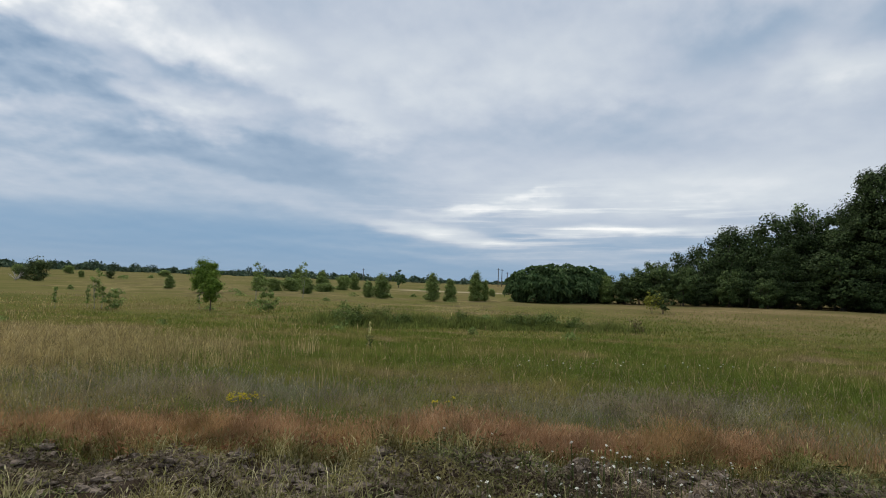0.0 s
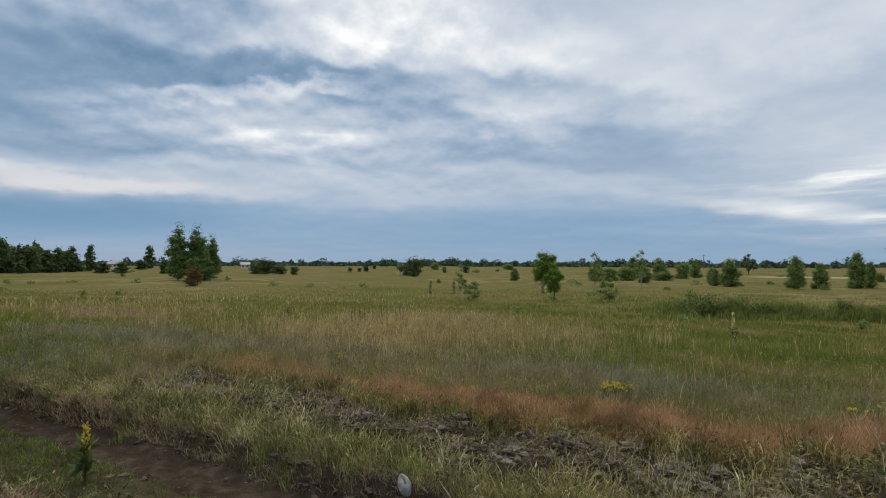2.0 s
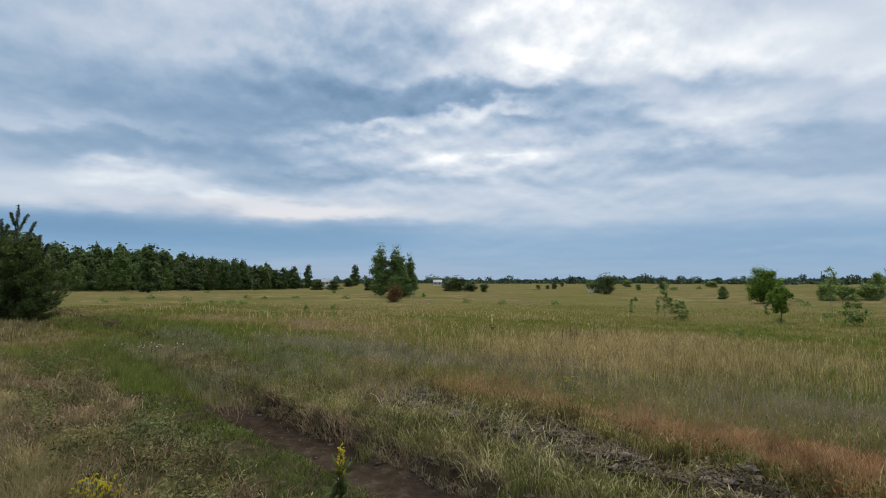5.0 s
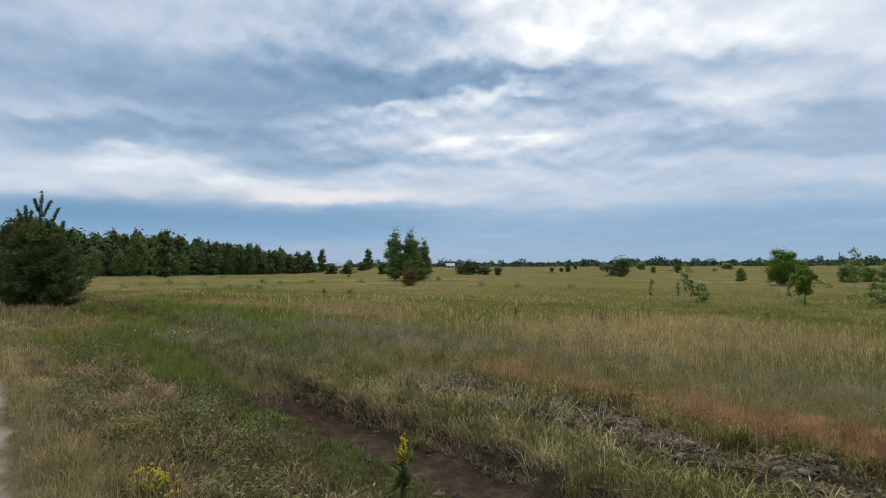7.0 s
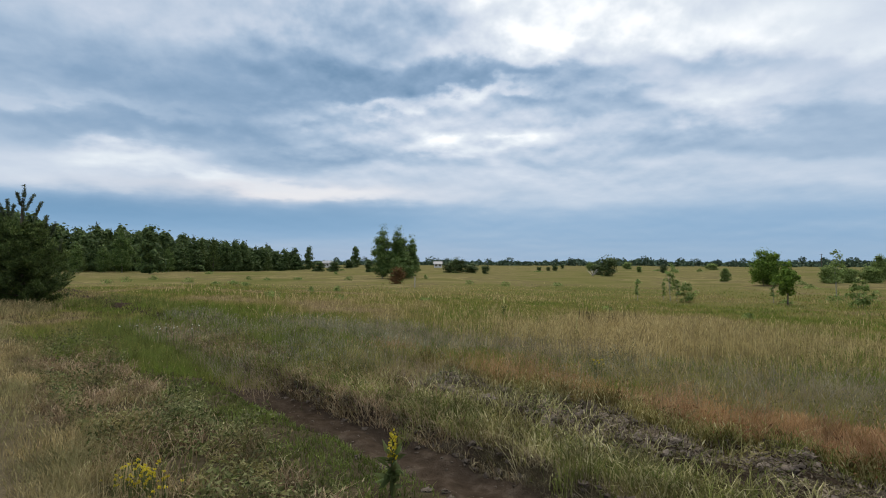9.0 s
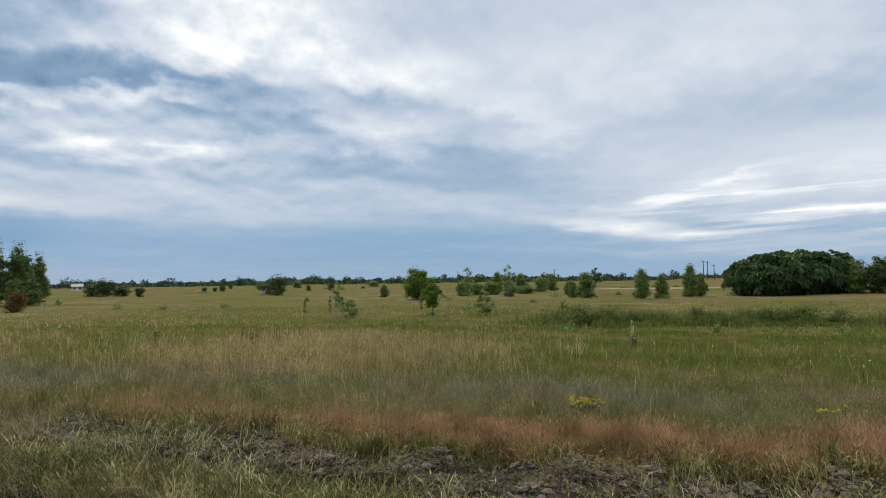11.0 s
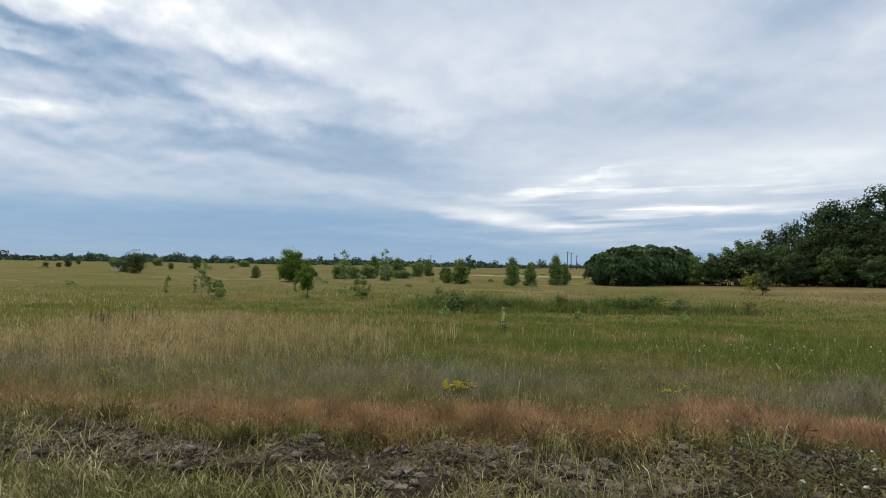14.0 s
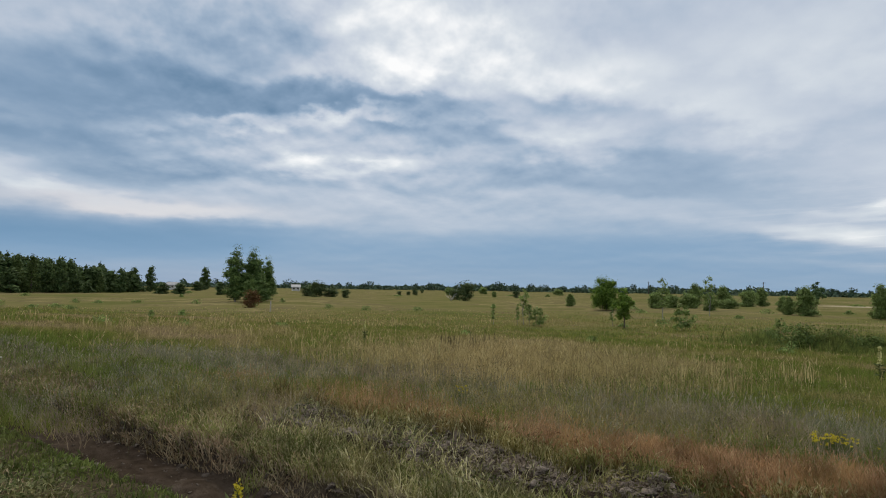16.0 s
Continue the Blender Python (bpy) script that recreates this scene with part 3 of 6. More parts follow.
def height(x, y):
    """The lie of the land: a sandy track, a wheel rut, a ploughed strip, then a shallow meadow."""
    x, y = np.asarray(x, float), np.asarray(y, float)
    fall = -0.8 * np.maximum(step((y - 6.5) / 22), step((-x - 28) / 50)) * (1 - 1.05 * step((x - 6) / 40) * step((y - 14) / 30))
    wob = y + 0.10 * (vnoise(x * 0.9, y * 0.3, 3) - 0.5) + 0.10 * (vnoise(x * 3.1, y * 3.1, 4) - 0.5)
    rut = step((wob - 2.56) / 0.2) * (1 - step((wob - 3.36) / 0.10)) * step((x + 12.5) / 3)
    lip = np.exp(-((wob - 3.52) / 0.14) ** 2) * step((x + 12.5) / 3)
    lane = wob + 0.0145 * x
    track = np.exp(-((lane + 0.18) / 0.28) ** 2) + np.exp(-((lane + 1.40) / 0.28) ** 2)
    strip = step((wob - 4.0) / 0.35) * (1 - step((wob - 5.15) / 0.2))
    lumps = vnoise(x * 2.3, y * 2.6, 5) * 0.6 + vnoise(x * 6.0, y * 6.5, 6) * 0.4
    near = 1 - step((np.hypot(x, y) - 25) / 40)
    rough = (vnoise(x * 0.7, y * 0.7, 7) - 0.5) * 0.10 + (vnoise(x * 4.0, y * 4.0, 8) - 0.5) * 0.04
    z = fall - 0.14 * rut * (0.55 + 0.5 * vnoise(x * 5, y * 5, 9) + 0.4 * vnoise(x * 1.4, y * 9, 10)) + 0.05 * lip - 0.05 * track + strip * (lumps * 0.32 - 0.08) + rough * near * step(np.abs(wob - 0.0) / 0.8 + 0.3)
    return z


def graded(lo, hi, fine, far, grow=1.25):
    """Coordinates with an even fine step from lo to hi that widens beyond, out to far."""
    mid = list(np.arange(lo, hi, fine))
    out, s = [], fine
    p = mid[-1]
    while p < far:
        s *= grow
        p += s
        out.append(p)
    back, s, p = [], fine, lo
    while p > -far:
        s *= grow
        p -= s
        back.append(p)
    return np.array(back[::-1] + mid + out)


gx = graded(-16.0, 6.0, 0.065, 3800)
gy = graded(1.6, 6.4, 0.055, 3800, 1.16)
X, Y = np.meshgrid(gx, gy, indexing="ij")
V = np.stack([X, Y, height(X, Y)], -1).reshape(-1, 3)
i, j = np.meshgrid(np.arange(len(gx) - 1), np.arange(len(gy) - 1), indexing="ij")
b = len(gy)
Q = np.stack([i * b + j, (i + 1) * b + j, (i + 1) * b + j + 1, i * b + j + 1], -1).reshape(-1, 4)
ground = new("ground", mesh_of("ground", V, [Q], ground_material(), smooth=True))
tagged(ground, "flat overgrown field with a sandy track, wheel rut and ploughed strip", "ground", kind="structure")

# ---- trees and shrubs ----


def crown_points(rng, blobs, clumps, count, spread):
    """Places for leaves: clumps near the outside of ellipsoids (x, y, z, rx, ry, rz), leaves round each clump."""
    size = np.array([bl[3] * bl[4] * bl[5] for bl in blobs]) ** 0.667
    pick = rng.choice(len(blobs), clumps, p=size / size.sum())
    B = np.array(blobs)[pick]
    d = rng.normal(size=(clumps, 3))
    d /= np.linalg.norm(d, axis=1)[:, None]
    r = rng.uniform(0.05, 1.0, (clumps, 1)) ** 0.5
    c = B[:, :3] + d * B[:, 3:] * r
    own = rng.integers(0, clumps, count)
    scale = rng.uniform(0.6, 1.3, clumps)[own][:, None]
    q = rng.normal(size=(count, 3))
    q /= np.linalg.norm(q, axis=1)[:, None]
    p = c[own] + q * rng.uniform(0, 1, (count, 1)) ** 0.45 * spread * 1.7 * scale * [1, 1, 0.75]
    out = q * 0.8 + d[own] * 0.5 + [0, 0, 0.45]
    return p, out, c


def tree(name, label, category, rng, h, w, leaf_mat, bark_mat, trunk=0.25, blobs=None, leaves=3000, leaf=0.12, clumps=70, stems=1, tip=0.0, at=(0, 0), turn=0.0, group="", limbs=7, droop=0.0, thick=0.035, spread=0.11, lobes=9):
    """A tree or shrub h high and w wide. trunk: the part of h that stays bare; stems: how many rise from the ground; tip: how far it narrows to a point."""
    x, y = at
    ob = thing(name, label, category, group, at=(x, y, float(height(x, y))), turn=turn)
    low, top = h * trunk, h
    if blobs is None:
        blobs = []

        def girth(f):
            return w * 0.5 * math.sin(math.pi * min(0.97, 0.22 + 0.70 * f)) ** 0.8 * (1 - tip * f)

        for f in (0.18, 0.42, 0.66, 0.86):
            blobs.append((0, 0, low + (top - low) * f, girth(f) * 0.78, girth(f) * 0.78, (top - low) * 0.19))
        for _ in range(lobes):
            f, a = rng.uniform(0.05, 0.92), rng.uniform(0, 6.28)
            o, rr = girth(f) * rng.uniform(0.5, 0.78), girth(f) * rng.uniform(0.25, 0.42)
            blobs.append((o * math.cos(a), o * math.sin(a), low + (top - low) * f, rr, rr, min(rr, (top - low) * 0.2)))
    p, out, centres = crown_points(rng, blobs, clumps, leaves, w * spread)
    p[:, 2] = np.maximum(p[:, 2], 0.04 * h)
    crown = Heap()
    crown.foliage(p, out, leaf, leaf * 0.7, rng)
    wood = Heap()
    r0 = h * thick
    for s in range(stems):
        a = rng.uniform(0, 6.28)
        foot = np.array([math.cos(a), math.sin(a), 0]) * (0 if stems == 1 else w * 0.07 * rng.uniform(0.5, 1.6))
        head = np.array([rng.normal() * w * 0.06, rng.normal() * w * 0.06, h * rng.uniform(0.72, 0.86)]) + foot * 2.2
        t = np.linspace(0, 1, 7)[:, None]
        line = foot * (1 - t) + head * t + rng.normal(size=(7, 3)) * w * 0.018 * t * [1, 1, 0]
        line[0, 2] = -0.12
        wood.tube(line, r0 / stems**0.6 * np.linspace(1.0, 0.18, 7) * np.r_[1.35, np.ones(6)], 7)
        for _ in range(limbs):
            f = rng.uniform(max(0.16, trunk * 0.8), 0.85)
            start = foot * (1 - f) + head * f
            end = centres[rng.integers(len(centres))]
            bend = (start + end) / 2 + [0, 0, 0.05 * h]
            tt = np.linspace(0, 1, 5)[:, None]
            wood.tube(start * (1 - tt) ** 2 + 2 * bend * tt * (1 - tt) + end * tt**2, r0 / stems**0.6 * np.linspace(0.42, 0.08, 5) * (1.1 - f), 5)
    piece("trunk", wood.mesh("trunk", bark_mat), ob)
    piece("crown", crown.mesh("crown", leaf_mat), ob)
    return ob


def again(ob, x, y, turn, sx, sz=None):
    """The same plant at another place, sx times as wide and sz times as high."""
    sz = sx if sz is None else sz
    return copy_thing(ob, pose(x, y, float(height(x, y)) - 0.03, 0, 0, turn) @ Matrix.Diagonal((sx, sx, sz, 1)))


# a pine's spring shoots: sideways and back as shares of its width, foot and length as shares of its height, tilt
CANDLES = [(0.0, 0.0, 0.68, 0.34, 0.02), (0.02, 0.02, 0.80, 0.14, 0.42), (-0.02, 0.0, 0.84, 0.11, -0.30), (0.10, 0.04, 0.72, 0.16, 0.35), (-0.14, 0.0, 0.72, 0.17, -0.05), (-0.17, 0.05, 0.70, 0.15, -0.28),
           (-0.11, -0.05, 0.72, 0.13, 0.12), (0.22, 0.0, 0.64, 0.13, 0.10), (0.28, 0.04, 0.60, 0.10, 0.30), (-0.28, 0.0, 0.62, 0.11, -0.20), (-0.36, 0.0, 0.56, 0.13, -0.05), (0.36, 0.03, 0.48, 0.09, 0.25)]


def pine(name, label, rng, h, w, needles, at, turn=0.0, group="", long=0.13, wide=0.016, leaders=12):
    """A young pine: whorls of rising branches clothed in needles, pale candles at the top."""
    x, y = at
    ob = thing(name, label, "pine tree", group, at=(x, y, float(height(x, y))), turn=turn)
    wood, green = Heap(), Heap()
    t = np.linspace(0, 1, 8)
    wood.tube(np.stack([0.05 * np.sin(t * 3), 0.04 * np.cos(t * 4), -0.1 + t * h * 0.93], 1), np.linspace(0.045, 0.006, 8) * h * 0.55, 7)
    tips, dirs = [], []
    whorls = 10
    for k in range(whorls):
        f = k / (whorls - 1)
        z = h * (0.05 + (0.56 if leaders else 0.84) * f)
        reach = w * 0.5 * (1 - (0.55 * f**2.2 if leaders else 0.86 * f)) * (0.85 if k == 0 else 1.0)
        for a in np.arange(8) * 0.785 + rng.uniform(0, 6.28):
            a += rng.normal() * 0.2
            ln = reach * rng.uniform(0.75, 1.12)
            rise = ln * rng.uniform(0.15, 0.45) + 0.25 * f * ln
            tt = np.linspace(0, 1, 6)
            line = np.stack([np.cos(a) * ln * tt, np.sin(a) * ln * tt, z + rise * tt**1.6], 1)
            if leaders:
                wood.tube(line, np.linspace(0.016, 0.004, 6) * h * 0.3, 5)
            for u in np.linspace(0.18, 1.0, 11):
                c = line[0] * (1 - u) + line[-1] * u
                c = np.array([np.cos(a) * ln * u, np.sin(a) * ln * u, z + rise * u**1.6])
                for _ in range(3):
                    b2 = a + rng.normal() * 0.9
                    side = ln * 0.20 * rng.uniform(0.3, 1.0)
                    tips.append(c + [np.cos(b2) * side, np.sin(b2) * side, side * rng.uniform(0.0, 0.7)])
                    dirs.append([np.cos(b2) * 0.7, np.sin(b2) * 0.7, 0.6])
    if not leaders:
        for u in np.linspace(0.86, 1.02, 40):
            tips.append(np.array([rng.normal() * 0.10, rng.normal() * 0.10, h * u]))
            dirs.append([0, 0, 0.5])
    tips, dirs = np.array(tips), np.array(dirs)
    own = rng.integers(0, len(tips), needles)
    spots = tips[own] - dirs[own] * rng.uniform(0, 0.14, (needles, 1)) + rng.normal(size=(needles, 3)) * 0.045
    green.leaves(spots, long, wide, rng, 0.0, dirs[own] * 0.9)
    piece("needles", green.mesh("needles", NEEDLE), ob)
    # upright spring shoots, one part each
    for side, back, low, ln, tilt in CANDLES[:leaders]:
        fresh = Heap()
        foot = np.array([back * w, side * w, low * h])
        ln = ln * h
        lean = np.array([0.03, tilt, 1.0])
        fresh.tube(foot + np.linspace(0, 1, 4)[:, None] * lean * ln, [0.024, 0.02, 0.015, 0.007], 5)
        m = 300
        u = rng.uniform(0.0, 0.98, (m, 1))
        d = rng.normal(size=(m, 3)) * [1, 1, 0.2]
        d /= np.linalg.norm(d, axis=1)[:, None]
        fresh.leaves(foot + lean * ln * u + d * 0.02, long * 0.5, wide * 1.0, rng, 0.0, d * 0.7 + [0, 0, 1.1])
        piece("candle", fresh.mesh("candle", NEEDLE_FRESH), ob, "pale upright spring shoot")
    piece("trunk", wood.mesh("trunk", BARK), ob)
    return ob


R = np.random.default_rng(7)

# the forest edge of tall oaks and mixed broadleaf trees
OAK = "tall dark green oak in full leaf at the forest edge"


def bearing(a, d):
    """The place d metres from the track's turning point at azimuth a."""
    return -1.5 - math.sin(radians(a)) * d, 0.3 + math.cos(radians(a)) * d


OAK_CROWN = [(0, 0, 9.2, 5.0, 5.0, 5.0), (-3.4, 0.5, 12.6, 3.0, 3.0, 2.6), (0.0, 0, 14.2, 3.4, 3.4, 2.5), (3.6, -0.5, 13.6, 2.9, 2.9, 2.5), (5.4, 0.3, 10.6, 2.3, 2.6, 2.2), (-5.0, 0, 9.2, 2.4, 2.6, 2.6),
             (5.6, 0, 7.6, 1.8, 1.9, 1.0), (-4.2, 0.4, 5.0, 3.4, 3.0, 3.0), (0.0, 0, 3.8, 4.0, 3.4, 3.2), (-1.8, 0.2, 15.6, 1.4, 1.4, 1.1), (5.4, 0.2, 13.4, 1.4, 1.4, 1.3), (4.6, 0, 4.6, 1.3, 1.3, 0.7), (4.0, 0, 9.4, 2.8, 2.8, 3.2), (3.0, 0, 6.0, 2.2, 2.4, 1.8),
             (-4.3, 0, 13.8, 2.0, 2.2, 1.7), (0.0, 0, 11.8, 5.0, 5.0, 3.3), (4.6, 0, 12.2, 2.8, 2.8, 2.5), (2.0, 0, 15.0, 2.2, 2.2, 1.5), (-3.4, 0, 7.4, 3.6, 3.4, 3.4), (5.9, 0, 5.4, 1.5, 1.5, 0.9), (5.2, 0, 3.2, 1.5, 1.5, 0.9)]
oak_a = tree("oak_tree", OAK, "tree", R, 18.6, 15.2, LEAF_OAK, BARK, 0.03, blobs=[(1.1 * b[0], 1.1 * b[1], 1.05 * b[2], 1.1 * b[3], 1.1 * b[4], 1.05 * b[5]) for b in OAK_CROWN], leaves=90000, leaf=0.26, clumps=1100, limbs=18, at=bearing(-40.3, 80), turn=-40.3, group="forest edge trees", thick=0.024, spread=0.040, lobes=22)
oak_b = tree("oak_tree", OAK, "tree", R, 13.0, 9.5, LEAF_OAK, BARK, 0.03, leaves=20000, leaf=0.28, clumps=300, limbs=10, at=bearing(-36.0, 84), group="forest edge trees", thick=0.024, spread=0.062, lobes=14)
oak_c = tree("oak_tree", "dark green rounded oak at the forest edge", "tree", R, 9.5, 7.6, LEAF_OAK, BARK, 0.02, leaves=10000, leaf=0.28, clumps=170, limbs=6, at=bearing(-27.0, 82), group="forest edge trees", thick=0.024, spread=0.068, lobes=10)
ash = tree("ash_tree", "thin-crowned pale tree with bare branches showing", "tree", R, 14.0, 6.6, LEAF_BIRCH, BARK_PALE, 0.40, leaves=1100, leaf=0.26, clumps=80, limbs=44, at=bearing(-32.4, 88), thick=0.014, spread=0.06)
willow = tree("willow_tree", "grey-green bushy willow before the forest edge", "tree", R, 5.2, 5.0, LEAF_WOOD, BARK, 0.02, leaves=3600, leaf=0.28, clumps=80, stems=3, at=bearing(-21.0, 78), group="forest edge willows", thick=0.02, spread=0.08)
EDGE_AZ = (-46.5, -36.8, -35.5, -31.5, -30.1, -28.4, -25.9, -23.2, -21.4, -19.2)
EDGE_H = (13.0, 13.0, 12.8, 12.4, 11.3, 10.2, 9.2, 7.6, 5.6, 4.2)
for k, a in enumerate(np.arange(-41.0, -20.5, 1.55)):
    d = 84 + (k * 5 % 7) * 1.6
    x, y = bearing(a + R.uniform(-0.3, 0.3), d)
    h = 1.6 - float(height(x, y)) + (float(np.interp(a, EDGE_AZ, EDGE_H)) - 2.4) * d / 80 * R.uniform(0.88, 1.04)
    if h > 11.5:
        again(oak_b, x, y, R.uniform(0, 360), h / 13.0 * 0.95, h / 13.0)
    else:
        again(oak_c, x, y, R.uniform(0, 360), max(0.75, h / 9.5), h / 9.5)
for a, d, h in [(-46.0, 88, 2.6), (-44.6, 92, 2.4), (-43.6, 90, 2.6), (-42.4, 78, 3.4), (-39.8, 78.5, 4.2), (-37.2, 78, 7.0), (-35.0, 79, 8.5), (-33.4, 80, 6.5), (-30.6, 79, 6.8), (-28.8, 80, 6.0), (-25.0, 80, 5.2), (-23.6, 81, 4.6)]:
    x, y = bearing(a, d)
    again(oak_c, x, y, R.uniform(0, 360), h / 9.5 * 1.15, h / 9.5)
for k, a in enumerate(np.arange(-41.6, -24.0, 1.45)):
    x, y = bearing(a + R.uniform(-0.3, 0.3), 77.5 + k % 3)
    again(oak_c, x, y, R.uniform(0, 360), 0.52, R.uniform(0.26, 0.36))
for a, d, h, s in [(-23.0, 77, 4.6, 0.85), (-19.4, 79, 4.6, 0.95), (-20.4, 81, 5.4, 1.0), (-18.2, 78, 3.9, 0.9), (-26.8, 77, 4.2, 0.8), (-17.9, 80, 3.4, 0.6), (-16.5, 81, 3.6, 0.55), (-29.6, 76, 3.4, 0.7)]:
    x, y = bearing(a, d)
    again(willow, x, y, R.uniform(0, 360), s, h / 5.2)

# a dense rounded thicket of sumac-like trees
def sumac(label, at, h, w, rng):
    """A dome of spreading branches that end in whorls of long drooping leaves."""
    ob = thing("thicket_tree", label, "tree", "rounded thicket", at=(*at, float(height(*at))))
    crown, wood = Heap(), Heap()
    k = 420
    d = rng.normal(size=(k, 3))
    d[:, 2] = np.abs(d[:, 2]) * 0.9 - 0.15
    d /= np.linalg.norm(d, axis=1)[:, None]
    c = d * [w * 0.5, w * 0.5, h * 0.62] * (rng.uniform(0.60, 1.0, (k, 1)) + 0.14 * np.sin(d[:, :1] * 7) * np.sin(d[:, 1:2] * 8 + 1)) + [0, 0, h * 0.34]
    c[:, 2] = np.maximum(c[:, 2], 0.35)
    crown.fronds(c, d * 0.7 + [0, 0, 0.8] + rng.normal(size=(k, 3)) * 0.2, 9, 0.80, 0.24, rng)
    q = rng.normal(size=(2600, 3))
    q *= rng.uniform(0.2, 0.62, (2600, 1)) ** 0.5 / np.linalg.norm(q, axis=1)[:, None]
    p = q * [w * 0.47, w * 0.47, h * 0.55] + [0, 0, h * 0.36]
    p[:, 2] = np.maximum(p[:, 2], 0.1)
    crown.foliage(p, q + [0, 0, 0.3], 0.42, 0.26, rng)
    for e in c[:26]:
        foot = np.array([e[0] * 0.12, e[1] * 0.12, -0.1])
        t = np.linspace(0, 1, 6)[:, None]
        wood.tube(foot * (1 - t) ** 2 + 2 * (foot * 0.4 + e * 0.6 - [0, 0, e[2] * 0.1]) * t * (1 - t) + e * t**2, np.linspace(0.07, 0.015, 6), 5)
    piece("trunk", wood.mesh("trunk", BARK), ob)
    piece("crown", crown.mesh("crown", LEAF_THICKET), ob)
    return ob


thicket = sumac("dense dark green rounded tree with whorls of drooping leaves", (13.0, 76.5), 5.2, 7.4, R)
for x, y, s, turn, sz in [(10.0, 77.5, 0.62, 80, 0.84), (16.5, 78.0, 0.95, 150, 1.02), (19.5, 80.0, 0.80, 230, 0.98), (14.5, 81.0, 1.0, 300, 1.0)]:
    again(thicket, x, y, turn, s, sz)

# young trees standing about the meadow
young = tree("young_tree", "small bright green tree with a bare dark trunk in the grass", "tree", R, 2.45, 1.35, LEAF_GREEN, BARK, 0.22, leaves=3600, leaf=0.11, clumps=110, limbs=12, at=(-14.8, 36.6), thick=0.018, spread=0.085)
roundtree = tree("young_tree", "round bright green young tree with low branches", "tree", R, 3.6, 4.6, LEAF_GREEN, BARK, 0.03, leaves=9500, leaf=0.17, clumps=240, stems=3, limbs=8, at=(-27.4, 66.3), turn=40, thick=0.016, spread=0.075)
sapling = tree("sapling", "thin pale-stemmed sapling with sparse leaves", "sapling", R, 1.35, 0.55, LEAF_SHRUB, BARK_PALE, 0.2, leaves=240, leaf=0.10, clumps=16, limbs=6, at=(-16.0, 37.8), group="meadow saplings", thick=0.012)
bush_two = tree("bush", "small leafy olive-green bush on a short stem", "bush", R, 1.55, 1.4, LEAF_SHRUB, BARK, 0.1, leaves=800, leaf=0.13, clumps=34, stems=3, limbs=6, at=(-11.5, 37.5), group="meadow bushes", thick=0.014)
birch_thin = tree("birch_sapling", "slender pale-barked birch with a light airy crown", "birch", R, 3.2, 1.5, LEAF_SHRUB, BARK_PALE, 0.28, leaves=700, leaf=0.13, clumps=34, limbs=10, at=(-16.0, 49.0), group="slender birches", thick=0.011)
again(birch_thin, -20.5, 34.0, 100, 0.62, 0.72)
again(sapling, -22.3, 33.2, 50, 0.9, 1.0)
again(sapling, -21.2, 34.4, 120, 0.75, 0.95)
again(sapling, -20.2, 34.2, 220, 1.0, 1.08)
again(bush_two, -19.5, 34.1, 30, 0.78, 0.78)
again(bush_two, -6.0, 34.3, 140, 0.55, 0.72)
again(sapling, -5.2, 35.0, 10, 0.7, 0.7)
again(birch_thin, -15.3, 62.0, 200, 1.1, 1.15)

# nettles and tall weeds in the hollow
nettle = tree("nettle_clump", "dark green clump of nettles and tall weeds", "weeds", R, 0.95, 2.3, LEAF_NETTLE, STALK, 0.0, leaves=1800, leaf=0.09, clumps=60, stems=5, limbs=2, at=(-4.8, 29.8), group="nettle clumps", thick=0.01, spread=0.11)
for x, y, s, sz, turn in [(-3.4, 30.4, 0.9, 0.9, 40), (-2.2, 31.0, 0.7, 0.62, 90), (0.8, 31.3, 0.6, 0.85, 130), (2.0, 32.2, 0.5, 0.6, 180), (4.2, 32.2, 0.9, 0.82, 220), (5.6, 32.4, 1.0, 0.9, 260),
                          (7.2, 33.0, 0.7, 0.7, 300), (-6.4, 33.6, 0.5, 0.55, 10), (-0.6, 31.6, 0.8, 0.5, 70)]:
    again(nettle, x, y, turn, s, sz)

# shrubs of the middle distance
shrub = tree("shrub", "upright dense olive-green shrub in the meadow", "shrub", R, 3.2, 2.3, LEAF_SHRUB, BARK, 0.0, leaves=6500, leaf=0.15, clumps=220, stems=4, tip=0.45, limbs=4, at=(-1.7, 67.7), group="meadow shrubs", thick=0.014, spread=0.12)
shrub_low = tree("shrub", "low spreading olive-green shrub in the meadow", "shrub", R, 2.1, 2.6, LEAF_SHRUB, BARK, 0.0, leaves=5000, leaf=0.15, clumps=200, stems=4, limbs=4, at=(-26.0, 80.7), group="meadow shrubs", thick=0.014, spread=0.12)
UPRIGHT = [
    (0.4, 69.0, 0.75, 0.80, 40), (3.7, 74.0, 0.9, 1.15, 80), (-8.0, 71.2, 1.05, 0.93, 150), (-9.6, 72.5, 0.6, 0.62, 10), (-11.5, 83.4, 0.62, 0.62, 230),
    (20.8, 76.5, 0.95, 1.1, 300), (23.5, 78.0, 0.9, 1.0, 20), (-24.7, 96.5, 1.0, 1.1, 70), (-20.9, 97.4, 1.1, 1.0, 110), (-17.7, 111.0, 1.0, 1.0, 200),
    (-36.7, 77.1, 0.66, 0.55, 90), (4.9, 75.0, 0.5, 0.85, 33),
]
for x, y, s, sz, turn in UPRIGHT:
    again(shrub, x, y, turn, s * 1.15, sz)
